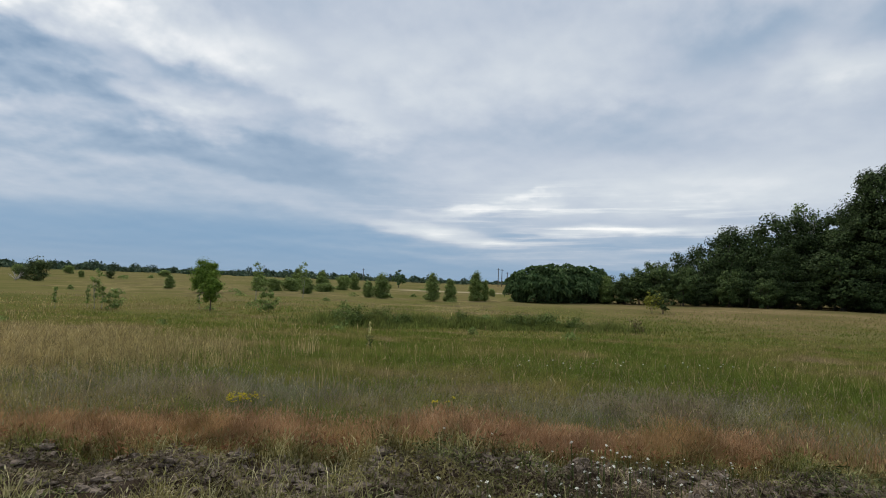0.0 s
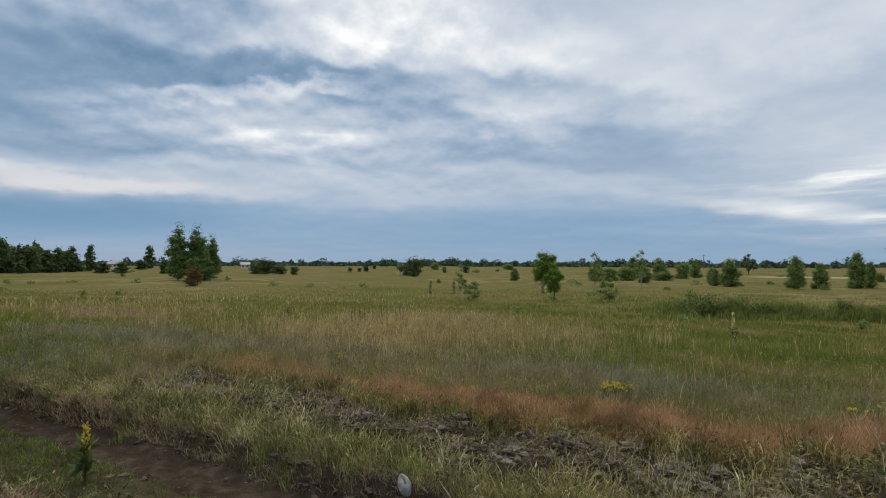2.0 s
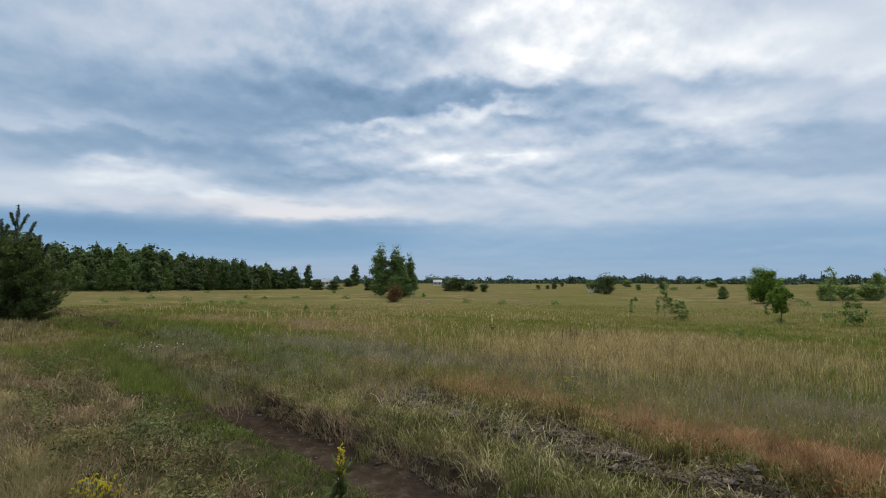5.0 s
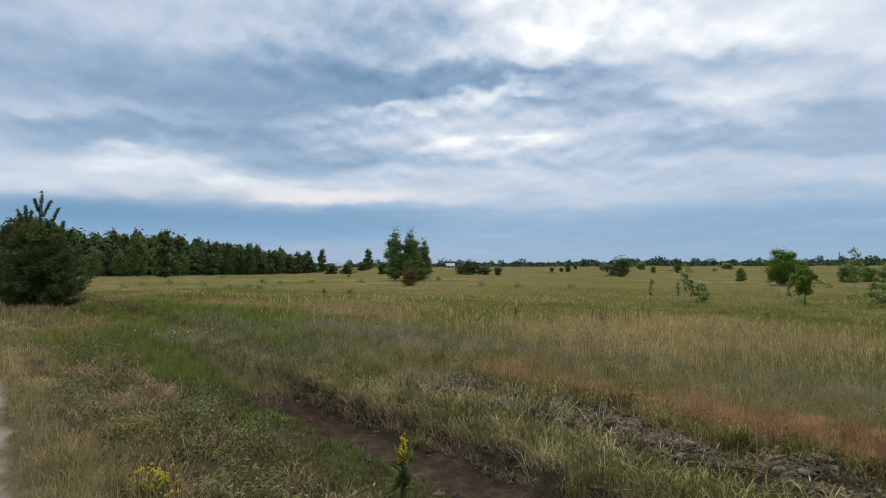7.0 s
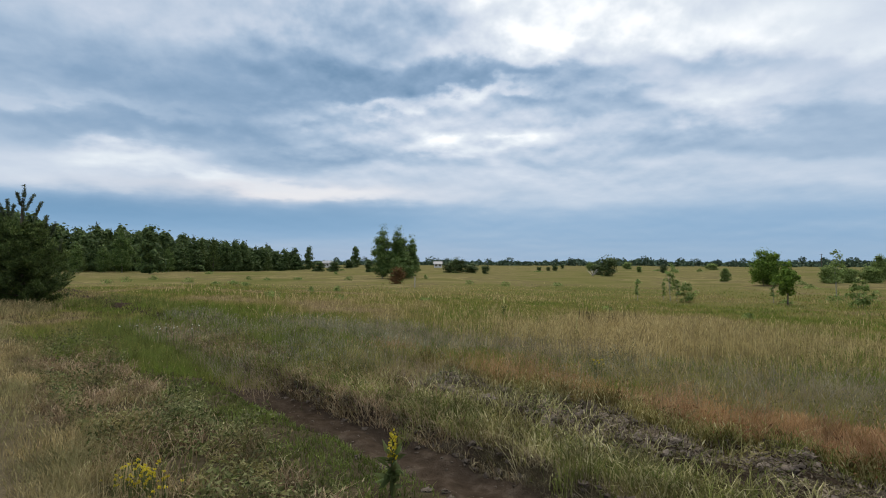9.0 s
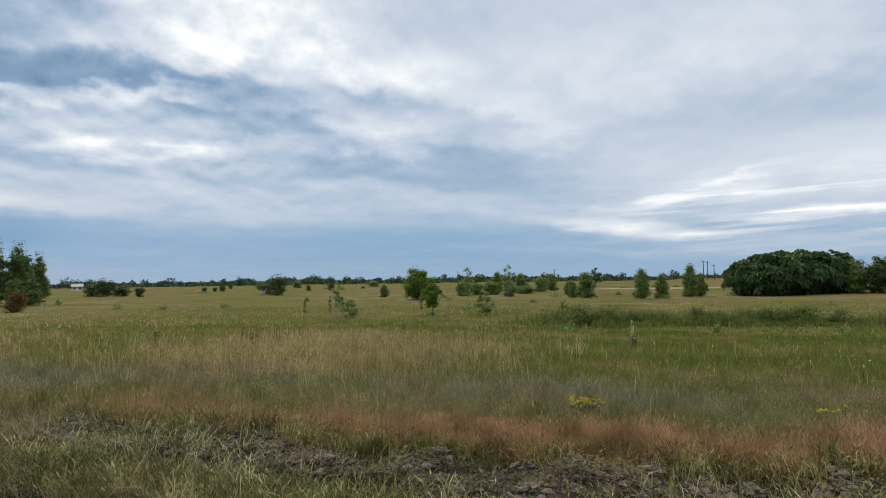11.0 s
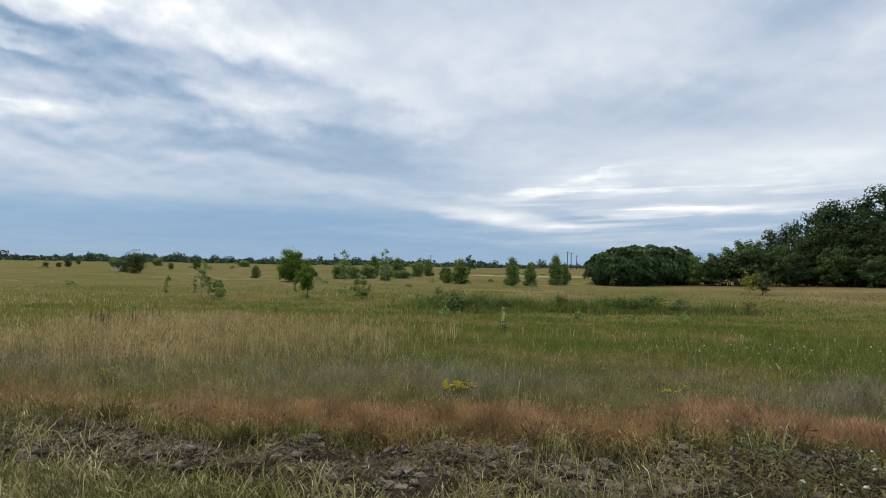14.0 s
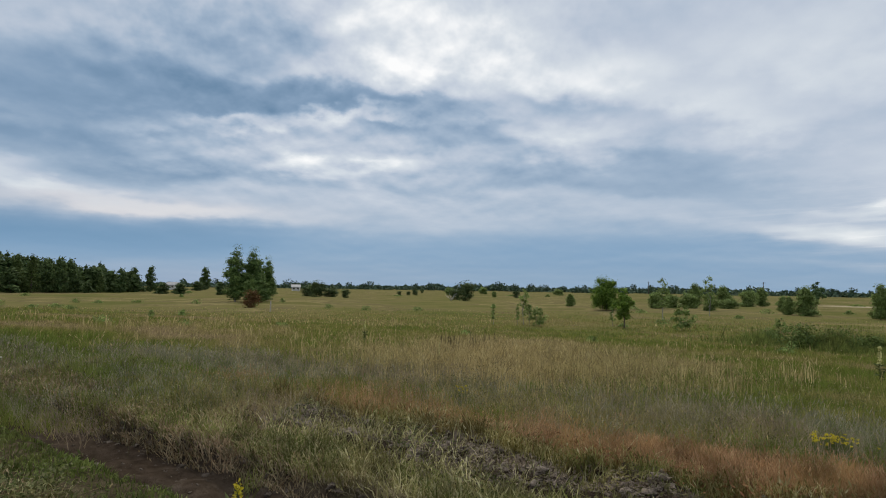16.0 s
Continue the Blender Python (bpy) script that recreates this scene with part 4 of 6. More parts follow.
LOW = [
    (-23.3, 87.0, 1.0, 0.95, 60), (-25.1, 84.7, 0.9, 0.85, 130), (-18.6, 77.6, 0.66, 0.95, 190), (-19.0, 90.8, 1.1, 0.62, 250), (-18.9, 105.9, 1.0, 1.2, 310),
    (7.9, 102.6, 0.5, 0.62, 15), (-101.3, 209.0, 1.7, 1.05, 45), (-122.8, 188.6, 1.3, 1.25, 80), (-106.1, 143.5, 1.0, 1.1, 140), (-83.0, 131.8, 0.5, 0.72, 170),
]
for x, y, s, sz, turn in LOW:
    again(shrub_low, x, y, turn, s * 1.15, sz)
lone = tree("tree", "dark green broadleaf tree beyond the shrubs", "tree", R, 4.6, 3.8, LEAF_THICKET, BARK, 0.12, leaves=2000, leaf=0.32, clumps=50, limbs=8, at=(-13.0, 156.0), thick=0.02, spread=0.08)

# a small dark tree and a yellow-leaved bush near the forest
tree("apple_tree", "low dark tree with a crooked trunk in dry grass", "tree", R, 2.2, 1.9, LEAF_DARK, BARK, 0.15, leaves=1200, leaf=0.14, clumps=44, stems=2, limbs=9, at=(19.5, 53.2), thick=0.02, spread=0.09)
tree("yellow_bush", "small bush with bright yellow-green leaves", "bush", R, 1.9, 2.1, LEAF_YELLOW, BARK, 0.25, leaves=420, leaf=0.17, clumps=26, stems=2, at=(18.6, 53.0), thick=0.014)
tree("dead_bush", "low dark twiggy bush in the tall grass", "bush", R, 0.75, 1.0, STALK_DARK, BARK, 0.05, leaves=260, leaf=0.09, clumps=24, stems=5, limbs=6, at=(10.3, 31.8), thick=0.02)

# the birch clump with a russet bush at its foot
birch = tree("birch_tree", "tall narrow birch in a clump in open meadow", "birch", R, 7.3, 4.3, LEAF_BIRCH, BARK_PALE, 0.02, leaves=8500, leaf=0.22, clumps=230, limbs=14, tip=0.42, at=(-73.0, 47.8), group="birch clump", thick=0.012, spread=0.10)
for x, y, s, sz, turn in [(-71.7, 49.6, 1.0, 0.99, 120), (-75.6, 53.0, 0.84, 0.86, 200), (-75.0, 54.6, 0.80, 0.86, 280), (-69.8, 49.4, 0.9, 0.50, 20)]:
    again(birch, x, y, turn, s, sz)
tree("bush", "green bush growing among the birches", "bush", R, 3.0, 2.6, LEAF_BIRCH, BARK, 0.05, leaves=1500, leaf=0.18, clumps=50, stems=4, at=(-67.2, 46.3), thick=0.014, spread=0.08)
tree("russet_bush", "rounded bush with red-brown leaves in dry grass", "bush", R, 1.75, 2.0, LEAF_RED, BARK, 0.02, leaves=1700, leaf=0.15, clumps=60, stems=4, at=(-54.0, 37.0), thick=0.014, spread=0.16)

# dark bushes far out on the meadow, one with bleached dead branches
dark = tree("dark_bush", "dark green dense bush standing alone in the meadow", "bush", R, 3.5, 3.5, LEAF_DARK, BARK, 0.02, leaves=2800, leaf=0.26, clumps=80, stems=4, at=(-62.1, 88.1), group="dark bushes", thick=0.016, spread=0.13)
for x, y, s, sz, turn in [(-103.6, 86.6, 1.0, 0.64, 20), (-98.6, 84.6, 1.05, 0.95, 90), (-96.0, 86.2, 1.2, 0.62, 160), (-88.1, 83.1, 0.55, 0.52, 220), (-69.5, 95.6, 0.75, 0.62, 250),
                          (-108.6, 123.3, 0.4, 0.37, 10), (-109.6, 128.4, 0.38, 0.34, 80), (-108.1, 129.5, 0.52, 0.56, 140), (-76.0, 131.0, 0.6, 0.55, 190), (-149.4, 184.4, 0.5, 0.5, 30)]:
    again(dark, x, y, turn, s, sz)
snag = Heap()
for k in range(14):
    a, s = R.uniform(0, 6.28), R.uniform(0.6, 1.5)
    f = np.linspace(0, 1, 5)[:, None]
    snag.tube(np.array([[0, 0, -0.05]]) + f * [[math.cos(a) * s * 0.7, math.sin(a) * s * 0.5, s * 1.25]] + f**2 * [[math.cos(a) * 0.4, 0, -0.4]], np.linspace(0.05, 0.012, 5), 5)
dead = new("dead_branches", snag.mesh("dead_branches", DEADWOOD))
dead.location = (-64.6, 87.0, float(height(-64.6, 87.0)))
tagged(dead, "bleached bare branches beside a dark bush", "branches")

# the young pine by the track, and the wood behind it
pine("pine_tree", "bushy young pine with upright pale candles beside the track", R, 4.0, 2.7, 46000, (-25.0, 1.6), long=0.13, wide=0.024)
p_far = pine("pine_tree", "dark green pine at the edge of the wood", R, 10.5, 5.4, 6500, bearing(91.2, 113), 30, "wood of pines and birches", 0.42, 0.13, 0)
b_far = tree("birch_tree", "leafy green birch at the edge of the wood", "birch", R, 8.6, 5.8, LEAF_WOOD, BARK, 0.0, leaves=2600, leaf=0.58, clumps=150, limbs=4, at=bearing(77.1, 122), group="wood of pines and birches", tip=0.25, thick=0.014, spread=0.085)
for a, d, h in [(89.6, 112, 10.6), (88.3, 116, 10.2), (87.0, 112, 9.9), (92.4, 110, 10.4), (94.0, 112, 11.0), (90.4, 124, 11.6), (86.2, 120, 9.2), (85.0, 125, 8.6)]:
    x, y = bearing(a, d)
    again(p_far, x, y, R.uniform(0, 360), h / 10.5 * 1.1, h / 10.5 * R.uniform(0.82, 1.1))
for a, d, h in [(91.6, 104, 6.0), (88.9, 105, 5.0), (93.2, 102, 7.0), (86.4, 108, 4.0)]:
    x, y = bearing(a, d)
    again(b_far, x, y, R.uniform(0, 360), h / 8.6 * 1.2, h / 8.6)
WOOD_AZ = (63.0, 65.5, 68.0, 70.3, 72.9, 74.5, 77.1, 80.0, 84.0, 87.0, 92.0)
WOOD_H = (5.8, 5.5, 6.4, 6.8, 8.6, 9.0, 10.0, 10.4, 10.4, 13.0, 13.0)
for row, (d0, share) in enumerate([(150, 0.72), (160, 0.9), (170, 1.0), (176, 1.02)]):
    for k, a in enumerate(np.arange(67.5, 89.0, 1.15)):
        d = d0 + R.uniform(-4, 4)
        h = (2.4 + (float(np.interp(a, WOOD_AZ, WOOD_H)) - 2.4) * d / 165) * share * R.uniform(0.86, 1.06)
        x, y = bearing(a + R.uniform(-0.5, 0.5), d)
        if (k + row * 3) % 7 == 0:
            again(p_far, x, y, R.uniform(0, 360), h / 10.5, h / 10.5 * 1.04)
        else:
            again(b_far, x, y, R.uniform(0, 360), max(0.9, h / 8.6) * R.uniform(0.9, 1.25), h / 8.6 * R.uniform(0.9, 1.08))
for a, d, h in [(72.9, 148, 7.6), (71.9, 147, 7.9), (70.9, 150, 6.6), (70.0, 148, 7.2), (69.3, 152, 7.0), (67.2, 185, 8.0), (65.6, 160, 5.5), (64.6, 172, 6.0), (63.3, 178, 6.6), (66.3, 162, 5.0)]:
    x, y = bearing(a, d)
    again(p_far if h > 7.5 else b_far, x, y, R.uniform(0, 360), 0.66, h / (10.5 if h > 7.5 else 8.6))
for a in np.arange(64.2, 74.5, 0.62):
    x, y = bearing(a + R.uniform(-0.25, 0.25), R.uniform(158, 182))
    again(b_far, x, y, R.uniform(0, 360), R.uniform(0.75, 1.1), R.uniform(0.42, 0.62) + 0.02 * (a - 64))
again(b_far, *bearing(58.9, 250), 40, 0.95, 0.98)
for a, d, sx, sz in [(79.2, 138, 1.25, 1.20), (77.5, 136, 1.05, 0.95), (80.6, 140, 0.9, 0.75), (75.6, 142, 0.8, 0.72), (82.5, 139, 1.0, 0.80)]:
    again(birch, *bearing(a, d), R.uniform(0, 360), sx, sz)
for x, y, s, sz, turn in [(-160, 32, 1.1, 0.56, 20), (-143.7, 53, 0.7, 0.40, 80), (-140, 56.1, 0.5, 0.28, 15), (-145.6, 64.3, 0.64, 0.25, 60), (-130.7, 67.9, 0.7, 0.28, 110),
                          (-127.7, 70.4, 0.7, 0.27, 190), (-118.2, 74.4, 0.52, 0.33, 330), (-190.2, 111.3, 1.0, 0.36, 45)]:
    again(b_far, x, y, turn, s, sz)
trunk_bm = Heap()
trunk_bm.tube([[0, 0, -0.2], [0.1, 0, 3], [0.0, 0.1, 6], [0.15, 0, 9.4]], [0.2, 0.17, 0.13, 0.05], 7)
bare = new("dead_tree", trunk_bm.mesh("dead_tree", DEADWOOD))
bare.location = (-152.0, 29.5, float(height(-152, 29.5)))
tagged(bare, "bare pale dead trunk standing before the wood", "tree")

# the far line of trees round the plain
far = Heap()
count = 1000
ang = np.radians(np.linspace(-60, 100, count) + R.normal(size=count) * 0.15)
dist = R.uniform(430, 620, count)
tall = (1.5 + 3.0 * vnoise(np.degrees(ang) * 0.45, ang * 0, 11) ** 2 + R.uniform(-0.6, 0.8, count)) * (dist / 500)
tall *= np.where(R.uniform(size=count) < 0.10, 1.6, 1.0)
for a, d, t in zip(ang, dist, tall):
    k = 40
    wide = R.uniform(4.0, 9.0)
    c = np.array([-math.sin(a) * d, math.cos(a) * d, -0.8])
    q = R.normal(size=(k, 3))
    q *= R.uniform(0.2, 1.0, (k, 1)) ** 0.4 / np.linalg.norm(q, axis=1)[:, None]
    q = q * [wide * 0.8, wide * 0.8, t * 0.5] + c + [0, 0, t * 0.48]
    q[:, 2] = np.clip(q[:, 2], -0.8, t * 1.05)
    far.leaves(q, 2.0, 1.9, R)
for a in np.radians(np.concatenate([R.uniform(-20, 62, 95), R.normal(20, 9, 16), R.normal(2, 5, 12)])):
    d, h = R.uniform(430, 700), R.uniform(3.2, 7.5)
    wide = h * R.uniform(0.35, 0.7)
    c = np.array([-math.sin(a) * d, math.cos(a) * d, -0.8])
    q = R.normal(size=(110, 3))
    q *= R.uniform(0.1, 1.0, (110, 1)) ** 0.5 / np.linalg.norm(q, axis=1)[:, None]
    far.leaves(q * [wide, wide, h * 0.42] + c + [0, 0, h * 0.56], 1.1, 1.0, R)
    far.tube([c, c + [0, 0, h * 0.5]], [0.25, 0.18], 4)
tagged(new("far_trees", far.mesh("far_trees", LEAF_FAR_HAZE)), "low dark line of trees along the horizon", "trees", kind="stuff")


def house(label, x, y, turn, length, wide, wall_h, roof_h):
    ob = thing("house", label, "house", "far houses", at=(x, y, float(height(x, y))), turn=turn)
    a, b2, c, e = length / 2, wide / 2, wall_h, 0.3
    v = np.array([[-a, -b2, 0], [a, -b2, 0], [a, b2, 0], [-a, b2, 0], [-a, -b2, c], [a, -b2, c], [a, b2, c], [-a, b2, c], [-a, 0, c + roof_h - 0.06], [a, 0, c + roof_h - 0.06]])
    piece("wall", mesh_of("wall", v, [[[0, 1, 5, 4], [2, 3, 7, 6], [0, 3, 2, 1], [1, 2, 6, 5], [3, 0, 4, 7]], [[5, 6, 9], [7, 4, 8]]], PLASTER), ob)
    top = np.array([[s * (a + e), k * (b2 + e), c - 0.1 * abs(k) + (roof_h if k == 0 else 0)] for k in (-1, 0, 1) for s in (-1, 1)])
    v = np.concatenate([top, top - [0, 0, 0.12]])
    piece("roof", mesh_of("roof", v, [[[0, 1, 3, 2], [2, 3, 5, 4], [7, 6, 8, 9], [9, 8, 10, 11], [0, 2, 8, 6], [2, 4, 10, 8], [3, 1, 7, 9], [5, 3, 9, 11], [1, 0, 6, 7], [4, 5, 11, 10]]], ROOFING), ob)
    for s in (-0.25, 0.25):
        win = np.array([[s * length - 0.4, -b2 - 0.02, c * 0.4], [s * length + 0.4, -b2 - 0.02, c * 0.4], [s * length + 0.4, -b2 - 0.02, c * 0.8], [s * length - 0.4, -b2 - 0.02, c * 0.8]])
        v = np.concatenate([win, win + [0, 0.05, 0]])
        piece("window", mesh_of("window", v, [[[0, 1, 2, 3], [1, 0, 4, 5], [2, 1, 5, 6], [3, 2, 6, 7], [0, 3, 7, 4]]], SOIL_DARK), ob, "small dark window")
    return ob


house("small far white house behind low bushes", -222.0, 120.0, 30, 4.2, 4.0, 1.9, 1.0)
house("small far pale house on the horizon", -200.0, 162.0, 50, 3.4, 4.0, 1.7, 1.0)
house("whitewashed house glimpsed behind the oaks", *bearing(-43.8, 135), -40, 3.4, 3.4, 1.6, 1.2)

for x, y, h in [(26.0, 300.0, 9.5), (28.0, 302.0, 9.0), (31.0, 304.0, 7.5), (-52.0, 360.0, 8.0), (-120.0, 380.0, 8.0)]:
    pole = Heap()
    pole.tube([[0, 0, -0.2], [0, 0, h * 0.5], [0, 0, h]], [0.22, 0.19, 0.15], 7)
    pole.tube([[-0.9, 0, h * 0.93], [0, 0, h * 0.935], [0.9, 0, h * 0.93]], [0.08, 0.08, 0.08], 5)
    ob = new("utility_pole", pole.mesh("utility_pole", BARK))
    ob.location = (x, y, float(height(x, y)))
    tagged(ob, "thin far wooden utility pole on the horizon", "pole", "far poles")

stake = Heap()
stake.tube([[0, 0, -0.1], [0.01, 0, 0.45], [0.0, 0.01, 0.95]], [0.05, 0.048, 0.045], 7)
stake_ob = new("wooden_stake", stake.mesh("wooden_stake", DEADWOOD))
stake_ob.location = (-45.5, 33.0, float(height(-45.5, 33.0)))
tagged(stake_ob, "short pale wooden stake in the meadow grass", "stake")

# low tussocks of scrub scattered over the far meadow
scrub = Heap()
for _ in range(110):
    a, d = radians(R.uniform(-48, 88)), 26 * (190 / 26) ** R.uniform(0, 1)
    x, y = -1.5 - math.sin(a) * d, 0.3 + math.cos(a) * d
    wide, h, k = R.uniform(0.25, 0.7) * (0.5 + d * 0.014), R.uniform(0.22, 0.55) * (0.7 + d * 0.005), 170
    if y < 9 or (x > 6 and y < 76):
        continue
    q = R.normal(size=(k, 3)) * [wide * 0.42, wide * 0.3, 0]
    q[:, 2] = height(x + q[:, 0], y + q[:, 1]) + R.uniform(0.0, h, k) * np.exp(-((q[:, 0] / wide) ** 2) * 1.5)
    scrub.foliage(q + [x, y, 0], np.array([[0.0, -0.4, 0.5]]) + np.zeros((k, 3)), 0.05 + d * 0.0012, 0.03 + d * 0.0009, R)
tagged(new("scrub_tussocks", scrub.mesh("scrub_tussocks", LEAF_SHRUB)), "low olive tussocks of scrub scattered over the meadow", "scrub", kind="stuff")

# ---- grass and herbs ----
CENTRE = np.array([-1.2, 0.1])


def blades(heap, rng, x, y, tall, width, bend=0.35, joints=2, head=0.0, lean=None):
    """Blades or stalks at x, y: tapered, bent strips; head: the share of the length that carries a seed head."""
    k = len(x)
    if not k:
        return
    base = np.stack([x, y, height(x, y) - 0.01], 1)
    a = rng.uniform(0, 2 * np.pi, k)
    d = np.stack([np.cos(a), np.sin(a), np.zeros(k)], 1)
    if lean is not None:
        d = d * 0.6 + np.array([*lean, 0.0])
    turn = rng.uniform(-0.9, 0.9, k) + np.arctan2(y - CENTRE[1], x - CENTRE[0]) + np.pi / 2
    s = np.stack([np.cos(turn), np.sin(turn), np.zeros(k)], 1) * (width * rng.uniform(0.6, 1.3, k))[:, None] / 2
    reach = (tall * bend * rng.uniform(0.1, 1.3, k))[:, None]
    up = np.array([0, 0, 1.0]) * tall[:, None]
    if joints == 1:
        v = np.stack([base - s, base + s, base + up + d * reach], 1)
        heap.add(v.reshape(-1, 3), tris=np.arange(k)[:, None] * 3 + [0, 1, 2])
    else:
        m = base + up * 0.62 + d * reach * 0.35
        t = base + up * (1 - 0.25 * np.minimum(reach / (tall[:, None] + 1e-6), 0.9)) + d * reach
        v = np.stack([base - s, base + s, m + s * 0.75, m - s * 0.75, t], 1)
        n = np.arange(k)[:, None] * 5
        heap.add(v.reshape(-1, 3), tris=np.concatenate([n + [0, 1, 2], n + [0, 2, 3], n + [3, 2, 4]]))
    if head:
        pick = rng.uniform(size=k) < head
        if pick.any():
            tip = base + up * (1.0 if joints == 1 else 1 - 0.25 * np.minimum(reach / (tall[:, None] + 1e-6), 0.9)) + d * reach
            e = tip[pick]
            ln = (tall[pick] * rng.uniform(0.14, 0.24, pick.sum()))[:, None]
            sw = s[pick] * 1.5
            axis = np.array([0, 0, 1.0]) * 0.8 + d[pick] * 0.5
            v = np.stack([e - axis * ln, e - axis * ln * 0.45 + sw, e + axis * ln * 0.25, e - axis * ln * 0.45 - sw], 1)
            n = np.arange(len(e))[:, None] * 4
            heap.add(v.reshape(-1, 3), tris=np.concatenate([n + [0, 1, 2], n + [0, 2, 3]]))


def fan(rng, count, near, far, power=0.0):
    """Random places seen from the track, thinning with distance."""
    u = rng.uniform(size=count)
    r = near * (far / near) ** u if power == 0 else (near**power + u * (far**power - near**power)) ** (1 / power)
    a = np.radians(rng.uniform(-54, 100, count))
    return CENTRE[0] - r * np.sin(a), CENTRE[1] + r * np.cos(a), r


def strip(rng, count, x0, x1, y0, y1, dense=1.0):
    """Places in a stretch along the track, thinning away from the camera."""
    x = rng.uniform(x0, x1, int(count * 2.2))
    y = rng.uniform(y0, y1, len(x))
    r = np.hypot(x - CENTRE[0], y - CENTRE[1])
    keep = rng.uniform(size=len(x)) < np.minimum(1, (7.0 / r) ** 1.5) * dense
    return x[keep][:count], y[keep][:count], r[keep][:count]


def cut(mask, *arrays):
    return [a[mask] for a in arrays]


def stuff(name, heap, material, label, category):
    return tagged(new(name, heap.mesh(name, material)), label, category, kind="stuff")


G = np.random.default_rng(21)


def tan_share(x, y):
    """How dry and tall the grass stands: a pale drift before the meadow, streaks beyond."""
    drift = np.exp(-(((x + 8.1) / 3.2) ** 2 + ((y - 11.4) / 3.6) ** 2))
    drift2 = np.exp(-(((x + 21) / 8) ** 2 + ((y - 14) / 4.5) ** 2))
    ragged = 0.12 + 1.25 * step((0.55 * vnoise(x * 0.55, y * 0.6, 46) + 0.45 * vnoise(x * 1.9, y * 1.5, 49) - 0.30) / 0.32)
    streak = vnoise(x * 0.06, y * 0.11, 31) * 0.65 + vnoise(x * 0.3, y * 0.4, 32) * 0.35
    return np.clip(1.2 * drift * ragged + 0.45 * drift2 * step((y - 7.5) / 3) * ragged + step((streak - 0.38) / 0.25) * step((y - 12) / 14) * 0.8 * np.maximum(0.05 + 0.5 * step((-x - 6) / 10), 0.6 * step((y - 40) / 30)), 0, 1)


# meadow grass, near to far
h1, h2, h3 = Heap(), Heap(), Heap()
x, y, r = fan(G, 820000, 4.8, 110)
x, y, r = cut((G.uniform(size=len(r)) < 1 - step((r - 20) / 50)) & (((x + 2.35) / 0.24) ** 2 + ((y - 6.88) / 0.26) ** 2 > 1), x, y, r)
edge = y + 0.5 * (vnoise(x * 0.8, y * 0.8, 33) - 0.5) + G.normal(size=len(x)) * 0.12
west = y - 1.0 - 3.2 * step((x + 14) / 7) + 1.6 * (vnoise(x * 0.45, y * 0.45, 34) - 0.5) + G.normal(size=len(x)) * 0.25
x, y, r = cut((edge > 5.35 + 0.45 * G.uniform(size=len(x))) | ((x < -7.5) & (west > 0)), x, y, r)
share = tan_share(x, y)
roll = G.uniform(size=len(x))
dry = roll < 0.025 + share * share * 0.6
grow = (0.55 + 0.75 * vnoise(x * 0.35, y * 0.35, 35)) * (1 - 0.30 * step((-8 - x) / 3) * step((6.5 - y) / 1.5))
tall = np.where(dry, 0.20 + 0.24 * share, 0.15) * grow * G.uniform(0.6, 1.3, len(x)) * (1 - 0.5 * step((r - 16) / 25)) + 0.03
for heap, mask, head in ((h1, ~dry, 0.0), (h2, dry, 0.6)):
    close = mask & (r < 8.5)
    blades(heap, G, x[close], y[close], tall[close], np.full(close.sum(), 0.0046), 0.75, 1, head)
    close = mask & (r >= 8.5)
    blades(heap, G, x[close], y[close], tall[close], 0.0009 * r[close], 0.65, 1, head * 0.15)
stuff("meadow_grass", h1, GRASS_GREEN, "olive-green meadow grass, knee-high and uneven", "grass")
stuff("dry_grass", h2, GRASS_TAN, "straw-coloured dry meadow grass with seed heads", "grass")

# lush darker patches: nettles in the hollow, tall grass beside the track
x = np.concatenate([G.normal(-4.0, 1.6, 5200), G.normal(5.0, 2.2, 6200), G.normal(0.6, 2.6, 3000)])
y = np.concatenate([G.normal(30.5, 0.9, 5200), G.normal(32.5, 0.8, 6200), G.normal(31.4, 0.6, 3000)])
lump = vnoise(x * 0.9, y * 0.9, 36)
blades(h3, G, x, y, 0.15 + 1.0 * np.maximum(lump - 0.1, 0) ** 1.4 * G.uniform(0.5, 1.1, len(x)), np.full(len(x), 0.05), 0.6, 1)
x, y, r = strip(G, 60000, -28, -8.0, 0.6, 7.5)
rim = y - 1.6 - 1.5 * step((x + 12) / 4) + 1.2 * (vnoise(x * 0.5, y * 0.5, 47) - 0.5)
keep = G.uniform(size=len(x)) < step((vnoise(x * 0.22, y * 0.35, 37) - 0.30) / 0.35) * step(rim / 1.2) * (1 - step((y - 5.2) / 2))
x, y, r = cut(keep, x, y, r)
blades(h3, G, x, y, G.uniform(0.10, 0.30, len(x)), 0.0009 * r, 0.5, 1, 0.0)
stuff("lush_grass", h3, GRASS_LUSH, "dark green lush grass and nettles in patches", "grass")

